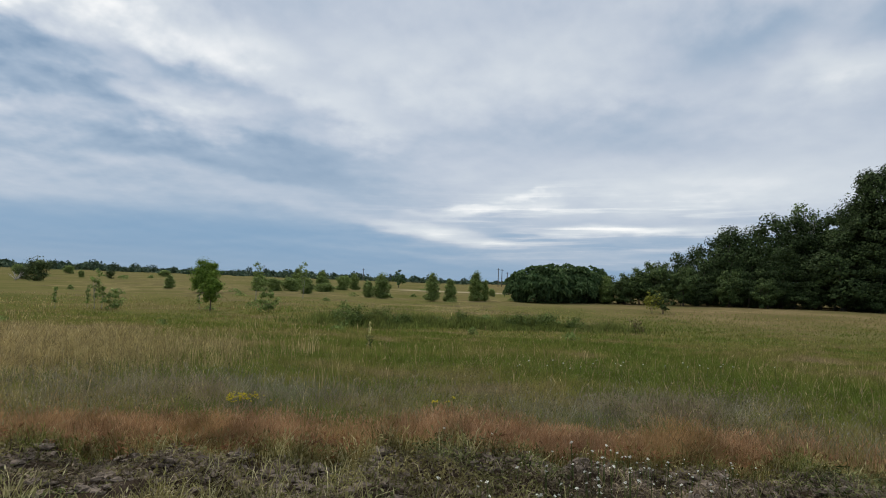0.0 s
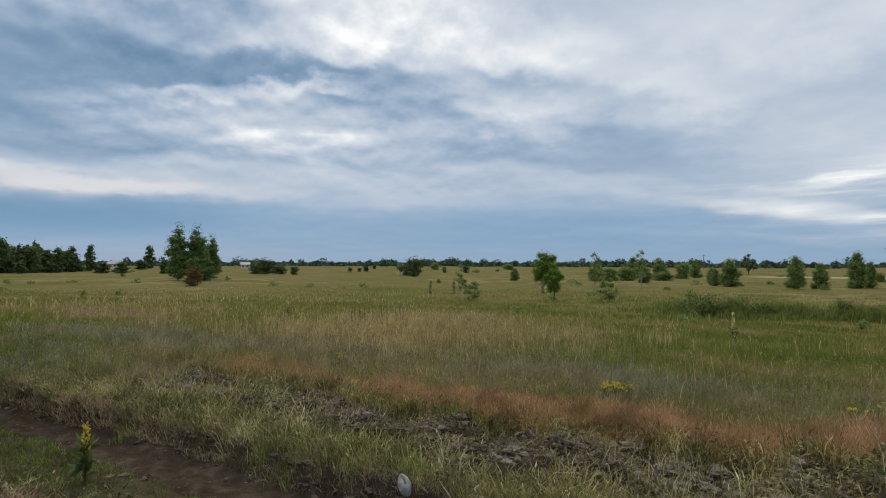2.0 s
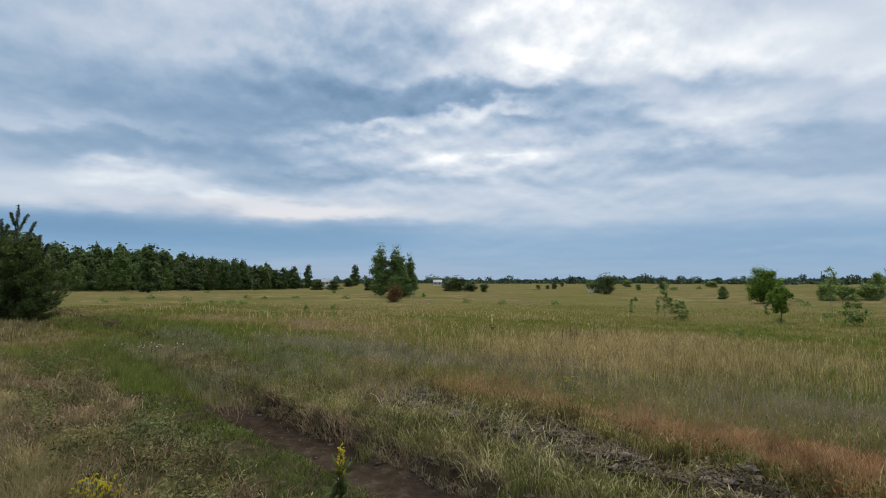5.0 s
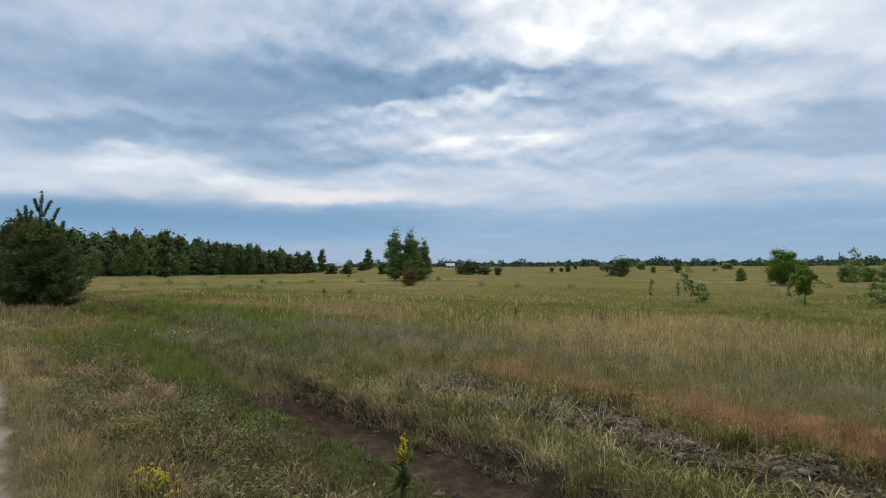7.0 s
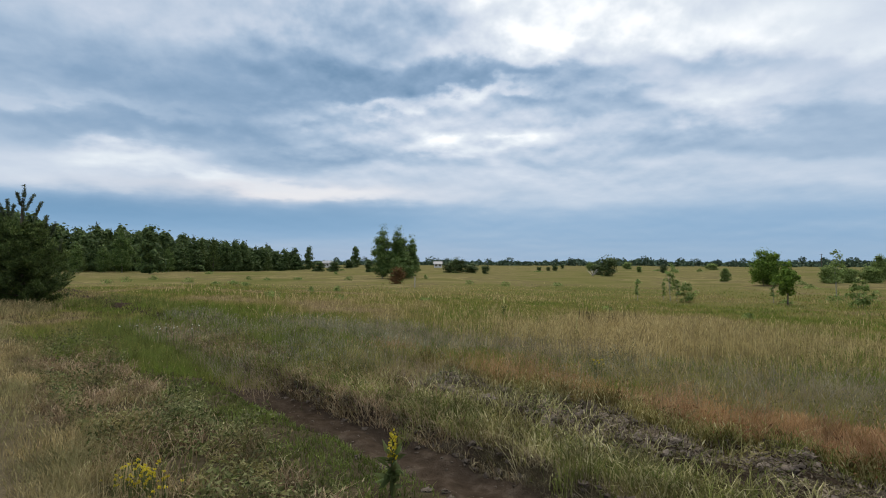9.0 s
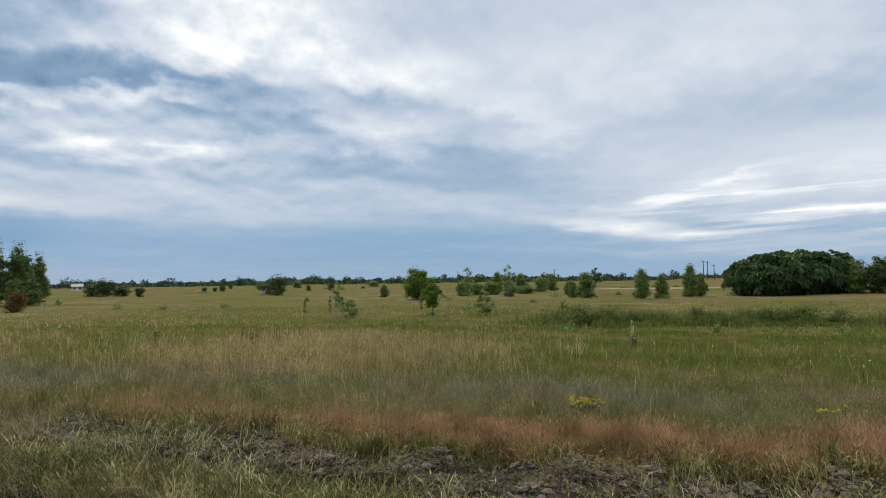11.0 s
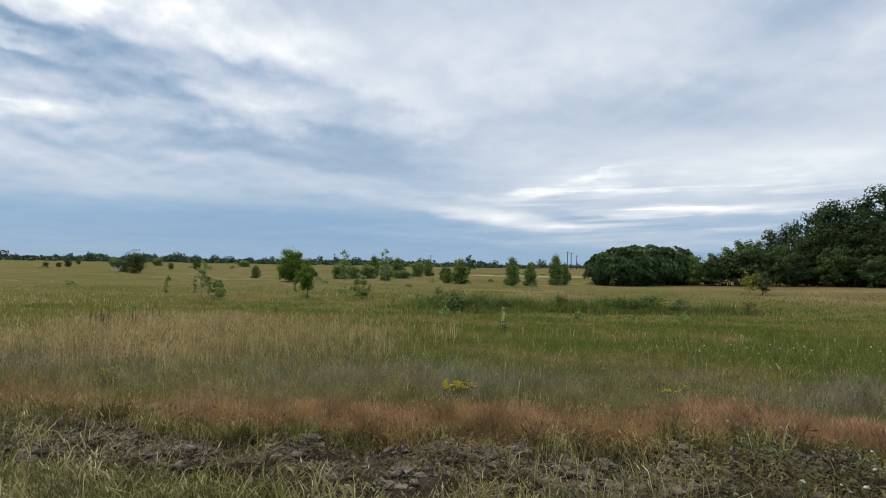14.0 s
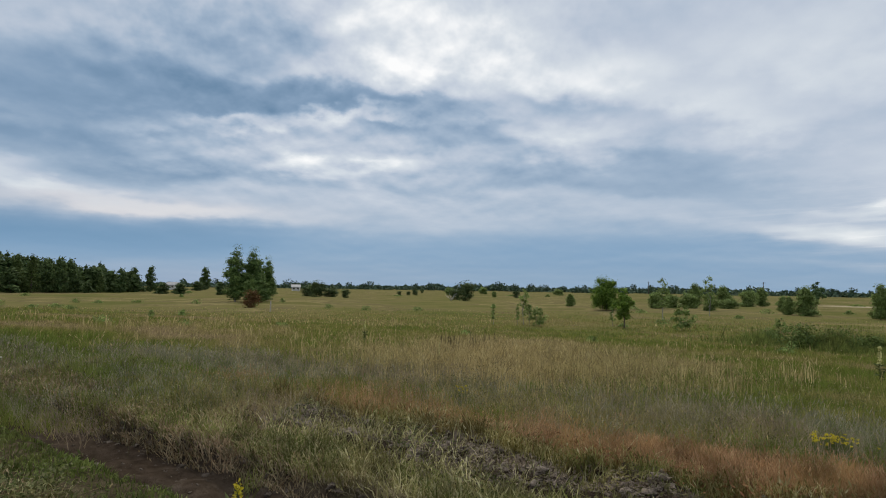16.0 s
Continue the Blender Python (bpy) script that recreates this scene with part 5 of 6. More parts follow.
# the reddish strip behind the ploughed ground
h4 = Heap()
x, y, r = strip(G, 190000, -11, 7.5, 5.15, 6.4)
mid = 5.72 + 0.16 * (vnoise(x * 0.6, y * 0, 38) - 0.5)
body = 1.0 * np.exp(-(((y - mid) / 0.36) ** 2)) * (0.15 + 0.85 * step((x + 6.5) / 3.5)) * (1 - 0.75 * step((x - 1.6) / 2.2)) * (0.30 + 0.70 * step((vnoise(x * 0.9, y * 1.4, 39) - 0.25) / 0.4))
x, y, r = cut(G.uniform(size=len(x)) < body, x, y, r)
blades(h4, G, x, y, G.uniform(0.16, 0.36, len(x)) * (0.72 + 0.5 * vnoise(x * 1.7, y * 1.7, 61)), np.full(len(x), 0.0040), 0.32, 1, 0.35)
edging = Heap()
for _ in range(420):
    cx, n = G.uniform(-9.5, 6.0), int(G.uniform(10, 30))
    cy = 5.20 + 0.10 * math.sin(cx * 1.7) + G.normal() * 0.08
    blades(edging, G, cx + G.normal(size=n) * 0.07, cy + G.normal(size=n) * 0.05, G.uniform(0.10, 0.30, n) * G.uniform(0.6, 1.1), np.full(n, 0.0075), 0.75, 2, 0.45)
stuff("edging_grass", edging, GRASS_EDGE, "olive-gold grass with nodding heads edging the ploughed strip", "grass")
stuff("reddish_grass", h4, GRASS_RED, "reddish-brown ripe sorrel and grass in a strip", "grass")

# rust leaves below: the strip's lower colour, and its foot shade painted in
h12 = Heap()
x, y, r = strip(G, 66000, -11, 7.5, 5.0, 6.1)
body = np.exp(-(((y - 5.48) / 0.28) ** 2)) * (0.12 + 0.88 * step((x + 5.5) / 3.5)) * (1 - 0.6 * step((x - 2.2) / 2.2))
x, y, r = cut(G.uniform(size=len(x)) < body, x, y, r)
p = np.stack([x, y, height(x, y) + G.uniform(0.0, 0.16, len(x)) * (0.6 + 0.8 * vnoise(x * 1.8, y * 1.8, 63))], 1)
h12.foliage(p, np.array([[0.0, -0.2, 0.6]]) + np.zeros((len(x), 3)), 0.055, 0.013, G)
stuff("sorrel_shade_leaves", h12, GRASS_RUST_SHADE, "rust-brown sorrel leaves, darkened for the shade under the reddish grass", "herbs")

# grey-violet herbs behind it
h5 = Heap()
x, y, r = strip(G, 150000, -16, 9, 5.9, 9.2)
keep = G.uniform(size=len(x)) < (0.15 + 0.85 * step((vnoise(x * 0.7, y * 0.9, 40) - 0.36) / 0.22)) * step((9 - x) / 4) * step((9.2 - y) / 2.0) * 0.45 * (0.25 + 0.75 * step((vnoise(x * 0.35, y * 1.1, 86) - 0.32) / 0.3))
x, y, r = cut(keep, x, y, r)
blades(h5, G, x, y, G.uniform(0.12, 0.36, len(x)), 0.0007 * r, 0.8, 1, 0.3)
x, y, r = strip(G, 12000, -20, -6.5, 2.9, 5.4)
keep = G.uniform(size=len(x)) < step((vnoise(x * 0.5, y * 0.8, 48) - 0.25) / 0.4) * step((-6.5 - x) / 2.5)
x, y, r = cut(keep, x, y, r)
blades(h5, G, x, y, G.uniform(0.10, 0.30, len(x)), 0.0008 * r, 0.6, 1, 0.3)
stuff("grey_herbs", h5, GRASS_GREY, "grey-violet wormwood and withered herbs", "herbs")

# tall ripe stalks: a stand of clumps, and single ones all about the near meadow
h14 = Heap()
for _ in range(330):
    cx, cy, n = -8.0 + G.normal() * 1.9, 11.2 + G.normal() * 2.2, int(G.uniform(10, 34))
    if cy > 7.4:
        blades(h14, G, cx + G.normal(size=n) * 0.20, cy + G.normal(size=n) * 0.15, G.uniform(0.26, 0.58, n), np.full(n, 0.0095), 0.25, 2, 0.9)
x, y, r = strip(G, 2200, -20, 12, 6.1, 15)
x, y, r = cut((x < -4) | (G.uniform(size=len(x)) < 0.4), x, y, r)
blades(h14, G, x, y, G.uniform(0.20, 0.46, len(x)), 0.0009 * r, 0.45, 2, 0.8)
x, y, r = fan(G, 50000, 11, 42)
stand = step((vnoise(x * 0.16, y * 0.22, 81) - 0.46) / 0.22) * step((vnoise(x * 0.8, y * 0.8, 82) - 0.30) / 0.35) * (0.10 + 0.90 * step((-x - 5) / 9)) * step((y - 7) / 3)
x, y, r = cut(G.uniform(size=len(x)) < stand * 0.55, x, y, r)
blades(h14, G, x, y, G.uniform(0.20, 0.48, len(x)) * (0.5 + 0.6 * vnoise(x * 1.3, y * 1.3, 83)), 0.0011 * r, 0.35, 2, 0.5)
stuff("tall_stalks", h14, GRASS_TAN, "tall ripe straw-coloured stalks standing above the meadow", "grass")

# small-leaved herbs scattered through the near meadow
h13 = Heap()
x, y, r = strip(G, 38000, -18, 12, 5.9, 12.0)
tuft = vnoise(x * 1.3, y * 1.0, 64) * 0.6 + vnoise(x * 4.0, y * 3.0, 65) * 0.4
x, y, r, tuft = cut(tuft > 0.42, x, y, r, tuft)
p = np.stack([x, y, height(x, y) + G.uniform(0.05, 0.30, len(x)) * (0.5 + tuft)], 1)
h13.foliage(p, np.array([[0.0, -0.3, 0.5]]) + np.zeros((len(x), 3)), 0.032, 0.012, G)
stuff("meadow_herbs", h13, HERB, "small-leaved brownish-green herbs among the meadow grass", "herbs")

# arching verge grass between the rut and the ploughed strip
h6 = Heap()
x, y, r = strip(G, 46000, -13, 7, 3.42, 5.45)
tuft = vnoise(x * 1.6, y * 1.9, 41)
ridge = step((y - 4.05) / 0.25) * (1 - step((y - 5.05) / 0.15))
keep = G.uniform(size=len(x)) < step((tuft - 0.22) / 0.35) * (1 - 0.96 * ridge) + 0.03
x, y, r, tuft = cut(keep, x, y, r, tuft)
blades(h6, G, x, y, (0.045 + 0.16 * tuft) * G.uniform(0.5, 1.3, len(x)), np.maximum(0.0085, 0.0016 * r), 1.5, 2, 0.35)
stuff("verge_grass", h6, GRASS_VERGE, "pale green arching verge grass in tufts", "grass")

# pale bent grass with nodding heads
h11 = Heap()
x, y, r = strip(G, 9000, -11, 7, 3.48, 5.5)
keep = G.uniform(size=len(x)) < step((vnoise(x * 0.9, y * 1.3, 54) - 0.28) / 0.4) * (0.75 - 0.5 * step((x + 1.0) / 1.5))
x, y, r = cut(keep, x, y, r)
blades(h11, G, x, y, G.uniform(0.08, 0.28, len(x)), np.full(len(x), 0.0075), 1.2, 2, 0.8)
x, y, r = strip(G, 1500, -12, 0, 0.5, 2.1)
blades(h11, G, x, y, G.uniform(0.06, 0.22, len(x)), np.full(len(x), 0.007), 1.0, 2, 0.7)
limes = Heap()
for _ in range(100):
    cx, cy = G.uniform(-8.5, 6.0), G.choice([3.56, 3.85, 5.2]) + G.normal() * 0.12
    n = int(G.uniform(20, 60))
    x, y = cx + G.normal(size=n) * 0.07, cy + G.normal(size=n) * 0.05
    blades(limes, G, x, y, G.uniform(0.08, 0.26, n), np.full(n, 0.0065), 1.1, 2, 0.25)
stuff("lime_grass", limes, GRASS_LIME, "yellow-green arching grass tufts along the rut", "grass")
for _ in range(170):
    cx, cy, n = G.uniform(-8.0, 0.5), G.choice([3.75, 4.1, 5.15], p=[0.5, 0.25, 0.25]) + G.normal() * 0.13, int(G.uniform(7, 20))
    blades(h11, G, cx + G.normal(size=n) * 0.06, cy + G.normal(size=n) * 0.05, G.uniform(0.10, 0.32, n) * G.uniform(0.7, 1.1), np.full(n, 0.0078), 1.35, 2, 0.9)
stuff("bent_grass", h11, GRASS_PALE, "pale bent grass with nodding seed heads", "grass")

# withered straw over the ploughed strip, the rut's bank and the near verge
h7 = Heap()
x, y, r = strip(G, 30000, -10, 8, 3.95, 5.3)
keep = vnoise(x * 1.6, y * 2.0, 42) > 0.48
x, y, r = cut(keep, x, y, r)
blades(h7, G, x, y, G.uniform(0.015, 0.07, len(x)), np.full(len(x), 0.008), 4.0, 2)
x, y, r = strip(G, 9000, -13, -2, 3.32, 3.66)
blades(h7, G, x, y, G.uniform(0.03, 0.11, len(x)), 0.0013 * r, 1.8, 2)
bank = Heap()
x, y, r = strip(G, 14000, -16, -2, 3.30, 4.15)
keep = G.uniform(size=len(x)) < step((-4.5 - x) / 3.0) * (0.25 + 0.75 * step((vnoise(x * 0.9, y * 1.3, 67) - 0.3) / 0.3))
x, y, r = cut(keep, x, y, r)
blades(bank, G, x, y, G.uniform(0.05, 0.22, len(x)), 0.0013 * r, 1.4, 2, 0.6)
stuff("bank_grass", bank, GRASS_BANK, "reddish-brown ripe grass on the bank of the rut", "grass")
stuff("withered_grass", h7, GRASS_STRAW, "withered grey and straw-coloured grass on bare ground", "grass")

# brownish dry grass between the track and the rut
h9 = Heap()
x, y, r = strip(G, 46000, -27, 0, 0.05, 2.3)
x, y, r = cut(y + 0.0145 * x > 0.09, x, y, r)
fill = (1 - 0.65 * step((y - 0.9) / 0.7)) * (0.25 + 0.75 * step((y - 0.2) / 0.3)) * step((vnoise(x * 0.9, y * 1.4, 43) - 0.22) / 0.3)
x, y, r = cut(G.uniform(size=len(x)) < fill, x, y, r)
mound = np.exp(-(((y - 0.65) / 0.4) ** 2)) * vnoise(x * 0.5, y * 0.5, 45)
clear = 1 - 0.85 * np.exp(-(((x + 5.97) / 0.40) ** 2 + ((y - 0.95) / 0.3) ** 2))
blades(h9, G, x, y, (0.035 + 0.24 * mound) * clear * (0.35 + 0.65 * step((y - 0.2) / 0.3)) * G.uniform(0.5, 1.2, len(x)), 0.0008 * r, 1.2, 2, 0.35)
x, y, r = strip(G, 9000, -14, -5, 0.25, 1.15)
fill = np.exp(-(((y - 0.68) / 0.28) ** 2)) * step((vnoise(x * 0.6, y * 1.2, 62) - 0.25) / 0.3) * (1 - np.exp(-(((x + 5.97) / 0.45) ** 2 + ((y - 0.95) / 0.3) ** 2)))
x, y, r = cut(G.uniform(size=len(x)) < fill, x, y, r)
blades(h9, G, x, y, G.uniform(0.10, 0.34, len(x)), 0.0006 * r, 0.8, 2, 0.7)
x, y = -24.0 + G.normal(size=1500) * 1.2, 1.3 + G.normal(size=1500) * 0.55
blades(h9, G, x, y, G.uniform(0.15, 0.45, 1500), np.full(1500, 0.018), 0.6, 2, 0.5)
x, y, r = strip(G, 40000, -60, 3, -4.5, 0.5)
keep = (np.abs(y + 0.0145 * x + 0.15) > 0.34) & (np.abs(y + 0.0145 * x + 1.40) > 0.25) & (y + 0.0145 * x < 0.2)
x, y, r = cut(keep, x, y, r)
blades(h9, G, x, y, G.uniform(0.04, 0.14, len(x)), 0.0014 * r, 0.9, 2, 0.2)
stuff("brown_grass", h9, GRASS_BROWN, "brownish dry grass between sandy track and rut", "grass")

# low broad-leaved weeds in ragged cushions
h10 = Heap()
x, y, r = strip(G, 42000, -15, 1, 0.8, 2.0)
cushion = vnoise(x * 1.1, y * 1.5, 49) * 0.65 + vnoise(x * 3.5, y * 3.5, 50) * 0.35
keep = cushion > 0.44
x, y, r, cushion = cut(keep, x, y, r, cushion)
top = (cushion - 0.40) * 0.95
p = np.stack([x, y, height(x, y) + top * G.uniform(0.1, 1.0, len(x))], 1)
h10.foliage(p, np.array([[0.0, -0.15, 0.7]]) + np.zeros((len(x), 3)), 0.042, 0.016, G)
x, y, r = strip(G, 34000, -13, 6, 3.45, 5.3)
cushion = vnoise(x * 1.4, y * 1.7, 53)
keep = cushion > 0.48
x, y, r, cushion = cut(keep, x, y, r, cushion)
p = np.stack([x, y, height(x, y) + (cushion - 0.48) * 0.35 * G.uniform(0.1, 1.0, len(x))], 1)
h10.foliage(p, np.array([[0.0, -0.15, 0.7]]) + np.zeros((len(x), 3)), 0.040, 0.014, G)
tufts = Heap()
for _ in range(260):
    cx, cy, n = G.uniform(-12.5, -2.5), G.uniform(0.7, 1.95), int(G.uniform(14, 46))
    blades(tufts, G, cx + G.normal(size=n) * 0.09, cy + G.normal(size=n) * 0.06, G.uniform(0.05, 0.20, n), np.full(n, 0.009), 1.5, 2, 0.5)
stuff("curled_grass", tufts, GRASS_BANK, "curled brown dead grass in tufts among the weeds", "grass")
x, y, r = strip(G, 16000, -1.5, 4.0, 3.45, 5.2)
cushion = vnoise(x * 1.7, y * 1.9, 57)
x, y, r, cushion = cut(cushion > 0.34, x, y, r, cushion)
p = np.stack([x, y, height(x, y) + (cushion - 0.30) * 0.34 * G.uniform(0.1, 1.0, len(x))], 1)
h10.foliage(p, np.array([[0.0, -0.15, 0.7]]) + np.zeros((len(x), 3)), 0.036, 0.013, G)
stuff("low_weeds", h10, WEED, "low dark weeds in ragged cushions on the verge", "weeds")

# short green turf along the rut
h8 = Heap()
x, y, r = strip(G, 50000, -14, 1, 0.6, 2.72)
inside = step((y - 1.85) / 0.25) * (0.18 + 0.8 * step((vnoise(x * 1.3, y * 2.0, 88) - 0.34) / 0.25)) + 0.2 * step((vnoise(x * 0.8, y * 1.0, 44) - 0.5) / 0.2)
x, y, r = cut(G.uniform(size=len(x)) < inside, x, y, r)
blades(h8, G, x, y, G.uniform(0.02, 0.09, len(x)), 0.0016 * r, 1.0, 2)
for cx, cy in [(-4.2, 3.75), (-8.2, 3.7), (-6.4, 3.9)]:
    x, y = cx + G.normal(size=420) * 0.26, cy + G.normal(size=420) * 0.14
    blades(h8, G, x, y, G.uniform(0.10, 0.27, len(x)), np.full(len(x), 0.007), 0.6, 2)
stuff("green_turf", h8, TURF, "short green clover and turf beside the rut", "grass")

# clods turned up by the plough
lump = Heap()
ico = bmesh.new()
bmesh.ops.create_icosphere(ico, subdivisions=1, radius=1.0)
ICO = np.array([v.co[:] for v in ico.verts])
ICO_FACES = np.array([[v.index for v in f.verts] for f in ico.faces])
bmesh.ops.subdivide_edges(ico, edges=ico.edges[:], cuts=1, use_grid_fill=True)
bmesh.ops.triangulate(ico, faces=ico.faces[:])
ico.verts.ensure_lookup_table()
ICO2 = np.array([v.co.normalized()[:] for v in ico.verts])
ICO2_FACES = np.array([[v.index for v in f.verts] for f in ico.faces])
ico.free()
OV = np.array([[1, 0, 0], [-1, 0, 0], [0, 1, 0], [0, -1, 0], [0, 0, 1], [0, 0, -1.0]])
OF = np.array([[0, 2, 4], [2, 1, 4], [1, 3, 4], [3, 0, 4], [2, 0, 5], [1, 2, 5], [3, 1, 5], [0, 3, 5]])


def clods(heap, rng, x, y, size):
    for px, py, s in zip(x, y, size):
        IV, IF = (ICO2, ICO2_FACES) if s > 0.024 else (ICO, ICO_FACES) if s > 0.013 else (OV, OF)
        bump = 1 + 0.45 * (vnoise(IV[:, 0] * 1.9 + px * 7, IV[:, 1] * 1.9 + IV[:, 2] * 2.3 + py * 5, 51) - 0.5) + rng.normal(size=len(IV)) * (0.16 if s > 0.030 else 0.28)
        v = IV * bump[:, None] * [s * rng.uniform(0.9, 1.9), s * rng.uniform(0.6, 1.2), s * rng.uniform(0.35, 0.75)]
        a = rng.uniform(0, 6.28)
        v = np.stack([v[:, 0] * math.cos(a) - v[:, 1] * math.sin(a), v[:, 0] * math.sin(a) + v[:, 1] * math.cos(a), v[:, 2]], 1)
        heap.add(v + [px, py, float(height(px, py)) + s * 0.15], tris=IF)


x, y = G.uniform(-9.5, 7, 12000), G.normal(4.72, 0.28, 12000)
keep = (vnoise(x * 0.8, y * 1.5, 52) > 0.36) & (y > 4.05) & (y < 5.38)
clods(lump, G, *cut(keep, x, y, 0.008 + G.uniform(0.0, 1.0, 12000) ** 3.2 * 0.036))
litter = Heap()
x, y = G.uniform(-10, 7.5, 34000), G.normal(4.72, 0.36, 34000)
x, y = cut((vnoise(x * 1.1, y * 1.7, 66) > 0.30) & (y > 3.7) & (y < 5.45), x, y)
p = np.stack([x, y, height(x, y) + G.uniform(0.004, 0.06, len(x))], 1)
litter.foliage(p, np.array([[0.0, -0.2, 0.8]]) + np.zeros((len(x), 3)), 0.044, 0.013, G)
stuff("dead_leaves", litter, LITTER, "curled grey-brown dead leaves over the clods", "leaf litter")
stuff("soil_clods", lump, CLOD, "grey dry clods turned up by a plough", "soil clods")
crumbs = Heap()
x, y = G.uniform(-12, 0, 420), G.choice([3.42, 2.70], 420, p=[0.8, 0.2]) + G.normal(size=420) * 0.07
clods(crumbs, G, x, y, G.uniform(0.010, 0.036, 420))
x, y = G.uniform(-12, 0, 420), G.uniform(2.7, 3.36, 420)
clods(crumbs, G, x, y, G.uniform(0.005, 0.015, 420))
stuff("soil_crumbs", crumbs, SOIL_DARK, "dark moist crumbs of soil in the rut", "soil")

# ---- flowers ----


def flower_head(heap, rng, centre, radius, petals, size):
    d = rng.normal(size=(petals, 3)) * [1, 1, 0.45]
    d /= np.linalg.norm(d, axis=1)[:, None]
    heap.leaves(np.asarray(centre) + d * radius * rng.uniform(0.2, 0.9, (petals, 1)), size, size * 0.8, rng, 0, d * 0.6 + [0, 0, 0.5])


def spike_flower(name, label, category, x, y, h, petal, rng, thick=0.035, start=0.45, leaf=0.12, n=150, group="", size=0.03):
    """A single tall spike: a stem with leaves below and blossoms above."""
    ob = thing(name, label, category, group, at=(x, y, float(height(x, y))))
    stem, foliage, bloom = Heap(), Heap(), Heap()
    f = np.linspace(0, 1, 6)[:, None]
    lean = np.array([rng.normal() * 0.04, rng.normal() * 0.04, 1.0]) * h
    stem.tube(f * lean - [0, 0, 0.03], np.linspace(0.009, 0.004, 6), 6)
    u = rng.uniform(0.02, start + 0.1, (34, 1))
    foliage.leaves(lean * u, leaf, leaf * 0.3, rng, 0.0, np.array([[0, 0, 0.2]]))
    u = rng.uniform(start, 1.0, (n, 1))
    d = rng.normal(size=(n, 3)) * [1, 1, 0.3]
    d /= np.linalg.norm(d, axis=1)[:, None]
    bloom.leaves(lean * u + d * thick * (1.25 - u) * rng.uniform(0.3, 1.0, (n, 1)), size, size * 0.8, rng, 0.0, d)
    piece("stem", stem.mesh("stem", STALK), ob)
    piece("leaves", foliage.mesh("leaves", STALK), ob)
    piece("blossoms", bloom.mesh("blossoms", petal), ob)
    return ob


spike_flower("toadflax", "yellow flowering spike beside the muddy rut", "flower", -4.98, 2.30, 0.44, PETAL_YELLOW, G, 0.042, 0.58, 0.13, 90, size=0.024)
mullein = spike_flower("mullein", "tall pale cream flower spike in the meadow", "flower", -1.98, 15.2, 0.80, PETAL_CREAM, G, 0.032, 0.45, 0.12, 150, "cream flower spikes", 0.036)
again(mullein, -14.5, 13.1, 60, 0.75, 0.9)
again(mullein, -8.9, 9.4, 120, 0.5, 0.72)
again(mullein, 12.2, 15.2, 200, 0.8, 0.75)


def flower(name, label, petal, radius, rng, group):
    """One flower 0.25 m tall: a bent stem and a round head of petals; it stands at the origin until it is placed."""
    ob = thing(name, label, "flower", group)
    stem, head = Heap(), Heap()
    tip = np.array([0.02, 0.01, 0.25])
    stem.tube([[0, 0, -0.02], [0.012, 0.0, 0.14], tip], [0.004, 0.0035, 0.003], 4)
    flower_head(head, rng, tip, radius, 34, radius * 0.62)
    piece("stem", stem.mesh("stem", STALK), ob)
    piece("flower_head", head.mesh("flower_head", petal), ob)
    return ob


def sow(model, x, y, sx, sy, count, low, high, rng, placed):
    """Stands of one flower round x, y, between low and high metres tall."""
    for _ in range(count):
        px, py, k = x + rng.normal() * sx, y + rng.normal() * sy, rng.uniform(low, high) / 0.25
        if model not in placed:
            placed.add(model)
            model.matrix_basis = pose(px, py, float(height(px, py)), 0, 0, rng.uniform(0, 360)) @ Matrix.Scale(k, 4)
        else:
            copy_thing(model, pose(px, py, float(height(px, py)), 0, 0, rng.uniform(0, 360)) @ Matrix.Scale(k / model.scale[0], 4))


placed = set()
white = flower("white_flower", "small round white flower on a thin stem", PETAL_WHITE, 0.012, G, "white flowers")
meadow_white = flower("white_flower", "flat white meadow flower standing above the grass", PETAL_WHITE, 0.011, G, "white meadow flowers")
yellow = flower("yellow_flower", "small bright yellow flower in a low cushion", PETAL_YELLOW, 0.015, G, "yellow flowers")
bpy.context.view_layer.update()
sow(white, 1.15, 4.10, 0.42, 0.28, 120, 0.10, 0.27, G, placed)
sow(white, 1.8, 4.7, 0.45, 0.25, 50, 0.08, 0.19, G, placed)
sow(meadow_white, -13.9, 3.0, 0.45, 0.35, 16, 0.26, 0.38, G, placed)
sow(meadow_white, 4.5, 11.6, 0.9, 0.35, 14, 0.24, 0.34, G, placed)
sow(meadow_white, 2.2, 10.6, 0.8, 0.3, 10, 0.24, 0.34, G, placed)
sow(white, 0.25, 5.45, 0.16, 0.08, 4, 0.22, 0.36, G, placed)
sow(yellow, -2.34, 6.85, 0.11, 0.09, 70, 0.17, 0.23, G, placed)
sow(yellow, 0.0, 6.9, 0.09, 0.05, 6, 0.20, 0.30, G, placed)
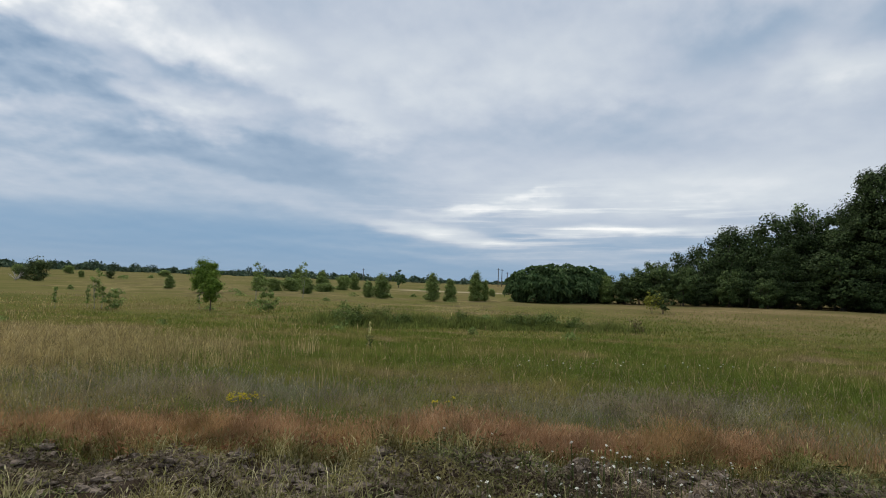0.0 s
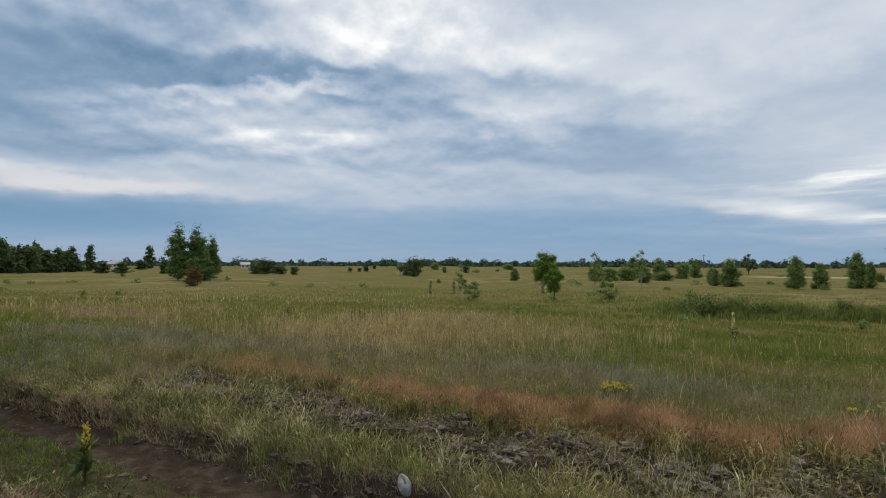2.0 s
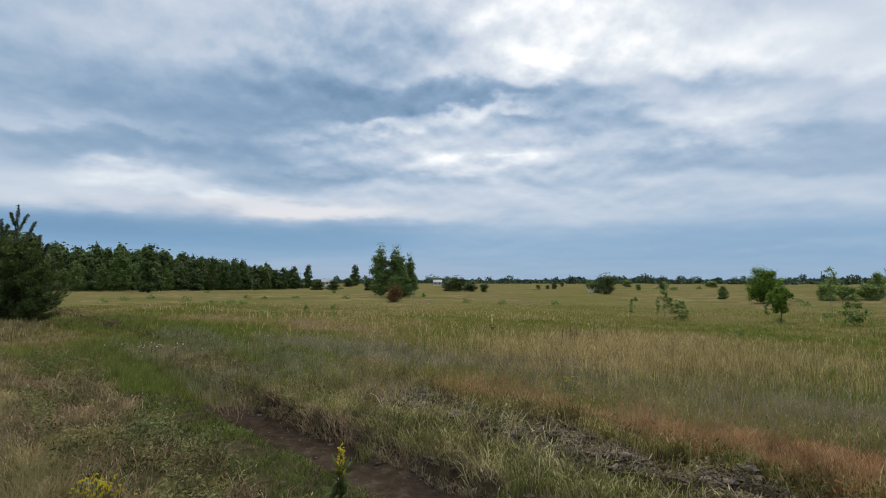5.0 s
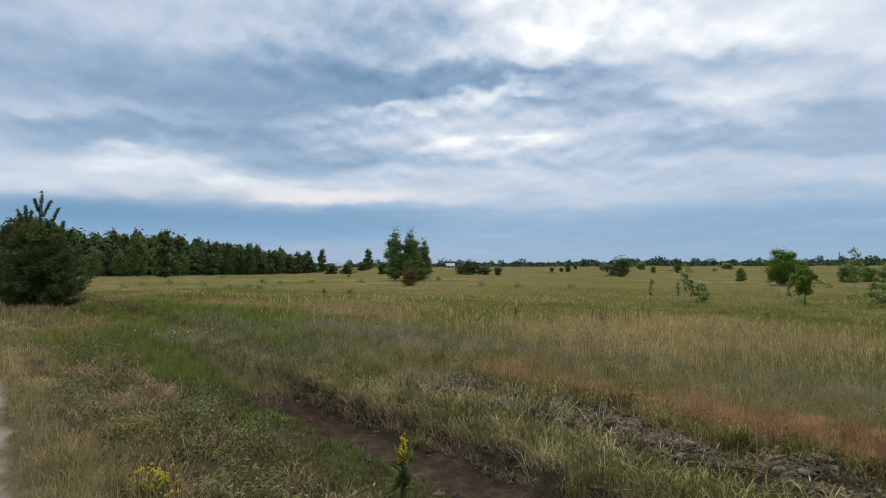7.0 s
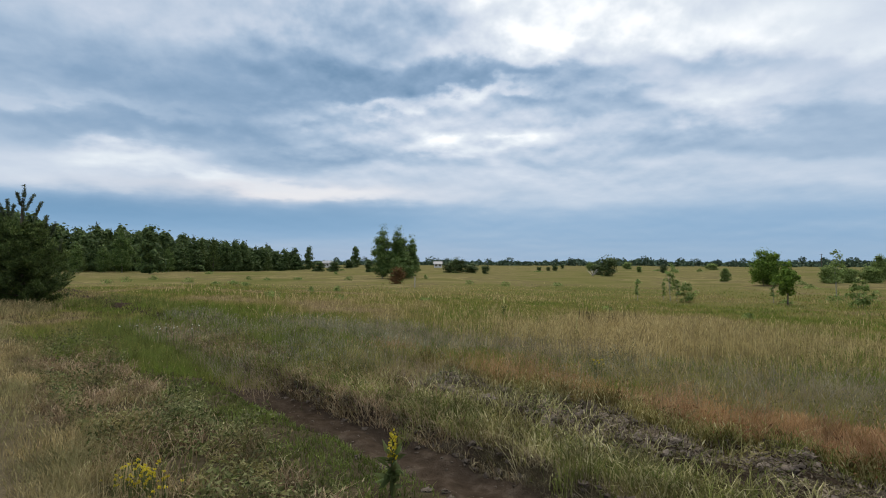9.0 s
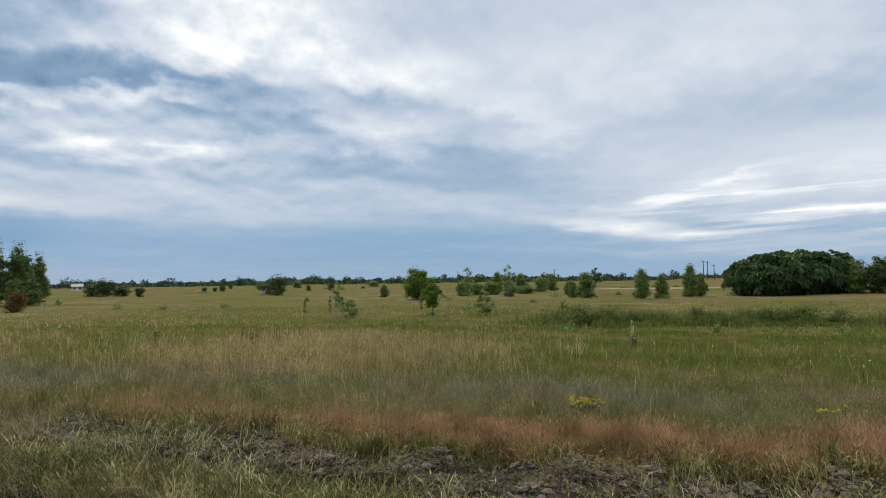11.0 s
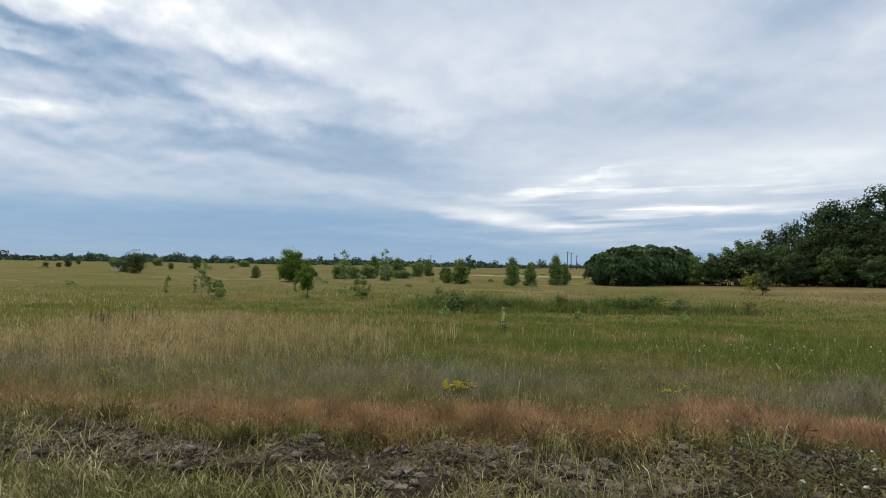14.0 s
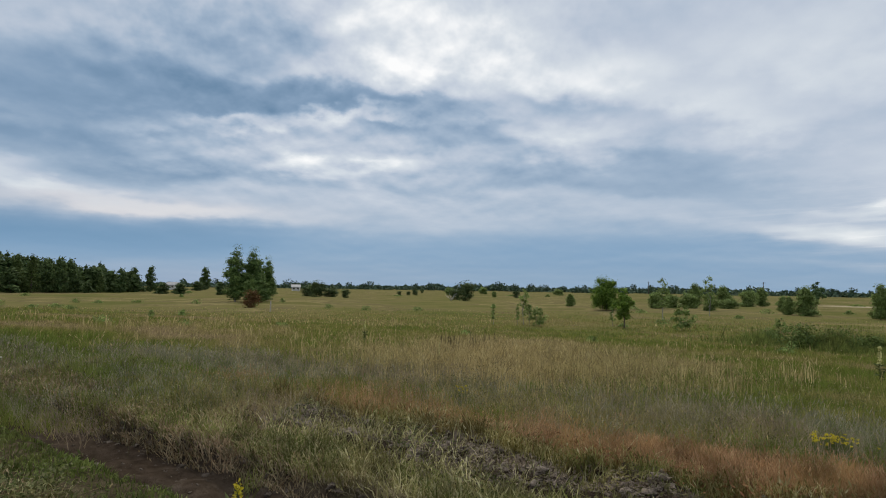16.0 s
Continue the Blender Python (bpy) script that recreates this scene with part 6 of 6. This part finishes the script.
sow(yellow, -6.42, 6.66, 0.08, 0.05, 10, 0.18, 0.30, G, placed)
sow(yellow, -5.97, 1.00, 0.14, 0.08, 70, 0.14, 0.22, G, placed)


def dock(x, y, h, rng):
    """One withered dark dock stalk with its seed head."""
    ob = thing("dock_stalk", "dark withered stalk with rusty seeds in pale grass", "weed", "dark dock stalks", at=(x, y, float(height(x, y))))
    heap, seeds = Heap(), Heap()
    tip = np.array([rng.normal() * 0.05, rng.normal() * 0.05, h])
    heap.tube([[0, 0, -0.02], tip * 0.5 + [0.01, 0, 0], tip], [0.008, 0.006, 0.003], 4)
    u = np.linspace(0.5, 1.03, 9)
    seeds.tube(tip[None] * u[:, None], [0.004, 0.010, 0.006, 0.014, 0.008, 0.012, 0.006, 0.008, 0.002], 6)
    piece("stalk", heap.mesh("stalk", STALK_DARK), ob)
    piece("seed_head", seeds.mesh("seed_head", STALK_DARK), ob)


for cx, cy, h, count in [(-10.0, 11.3, 0.62, 15), (-9.2, 11.6, 0.62, 13)]:
    for _ in range(count):
        dock(cx + G.normal() * 0.24, cy + G.normal() * 0.2, h * G.uniform(0.7, 1.1), G)

# a pale stone on the lip of the rut
rock = bmesh.new()
bmesh.ops.create_icosphere(rock, subdivisions=3, radius=1.0)
pts = np.array([v.co[:] for v in rock.verts])
swell = 1 + 0.30 * (vnoise(pts[:, 0] * 1.4 + 3, pts[:, 1] * 1.4 + pts[:, 2] * 1.7, 71) - 0.5) + 0.10 * (vnoise(pts[:, 0] * 5, pts[:, 1] * 5 + pts[:, 2] * 6, 72) - 0.5)
for v, p, k in zip(rock.verts, pts, swell):
    v.co = (p[0] * 0.050 * k - 0.015 * p[2], p[1] * 0.04 * k, p[2] * 0.080 * k)
stone_mesh = bpy.data.meshes.new("stone")
rock.to_mesh(stone_mesh)
rock.free()
stone_mesh.materials.append(STONE)
stone = new("stone", stone_mesh)
stone.location = (-2.86, 3.40, float(height(-2.86, 3.46)) + 0.01)
tagged(stone, "pale grey rounded stone half buried beside the rut", "stone")
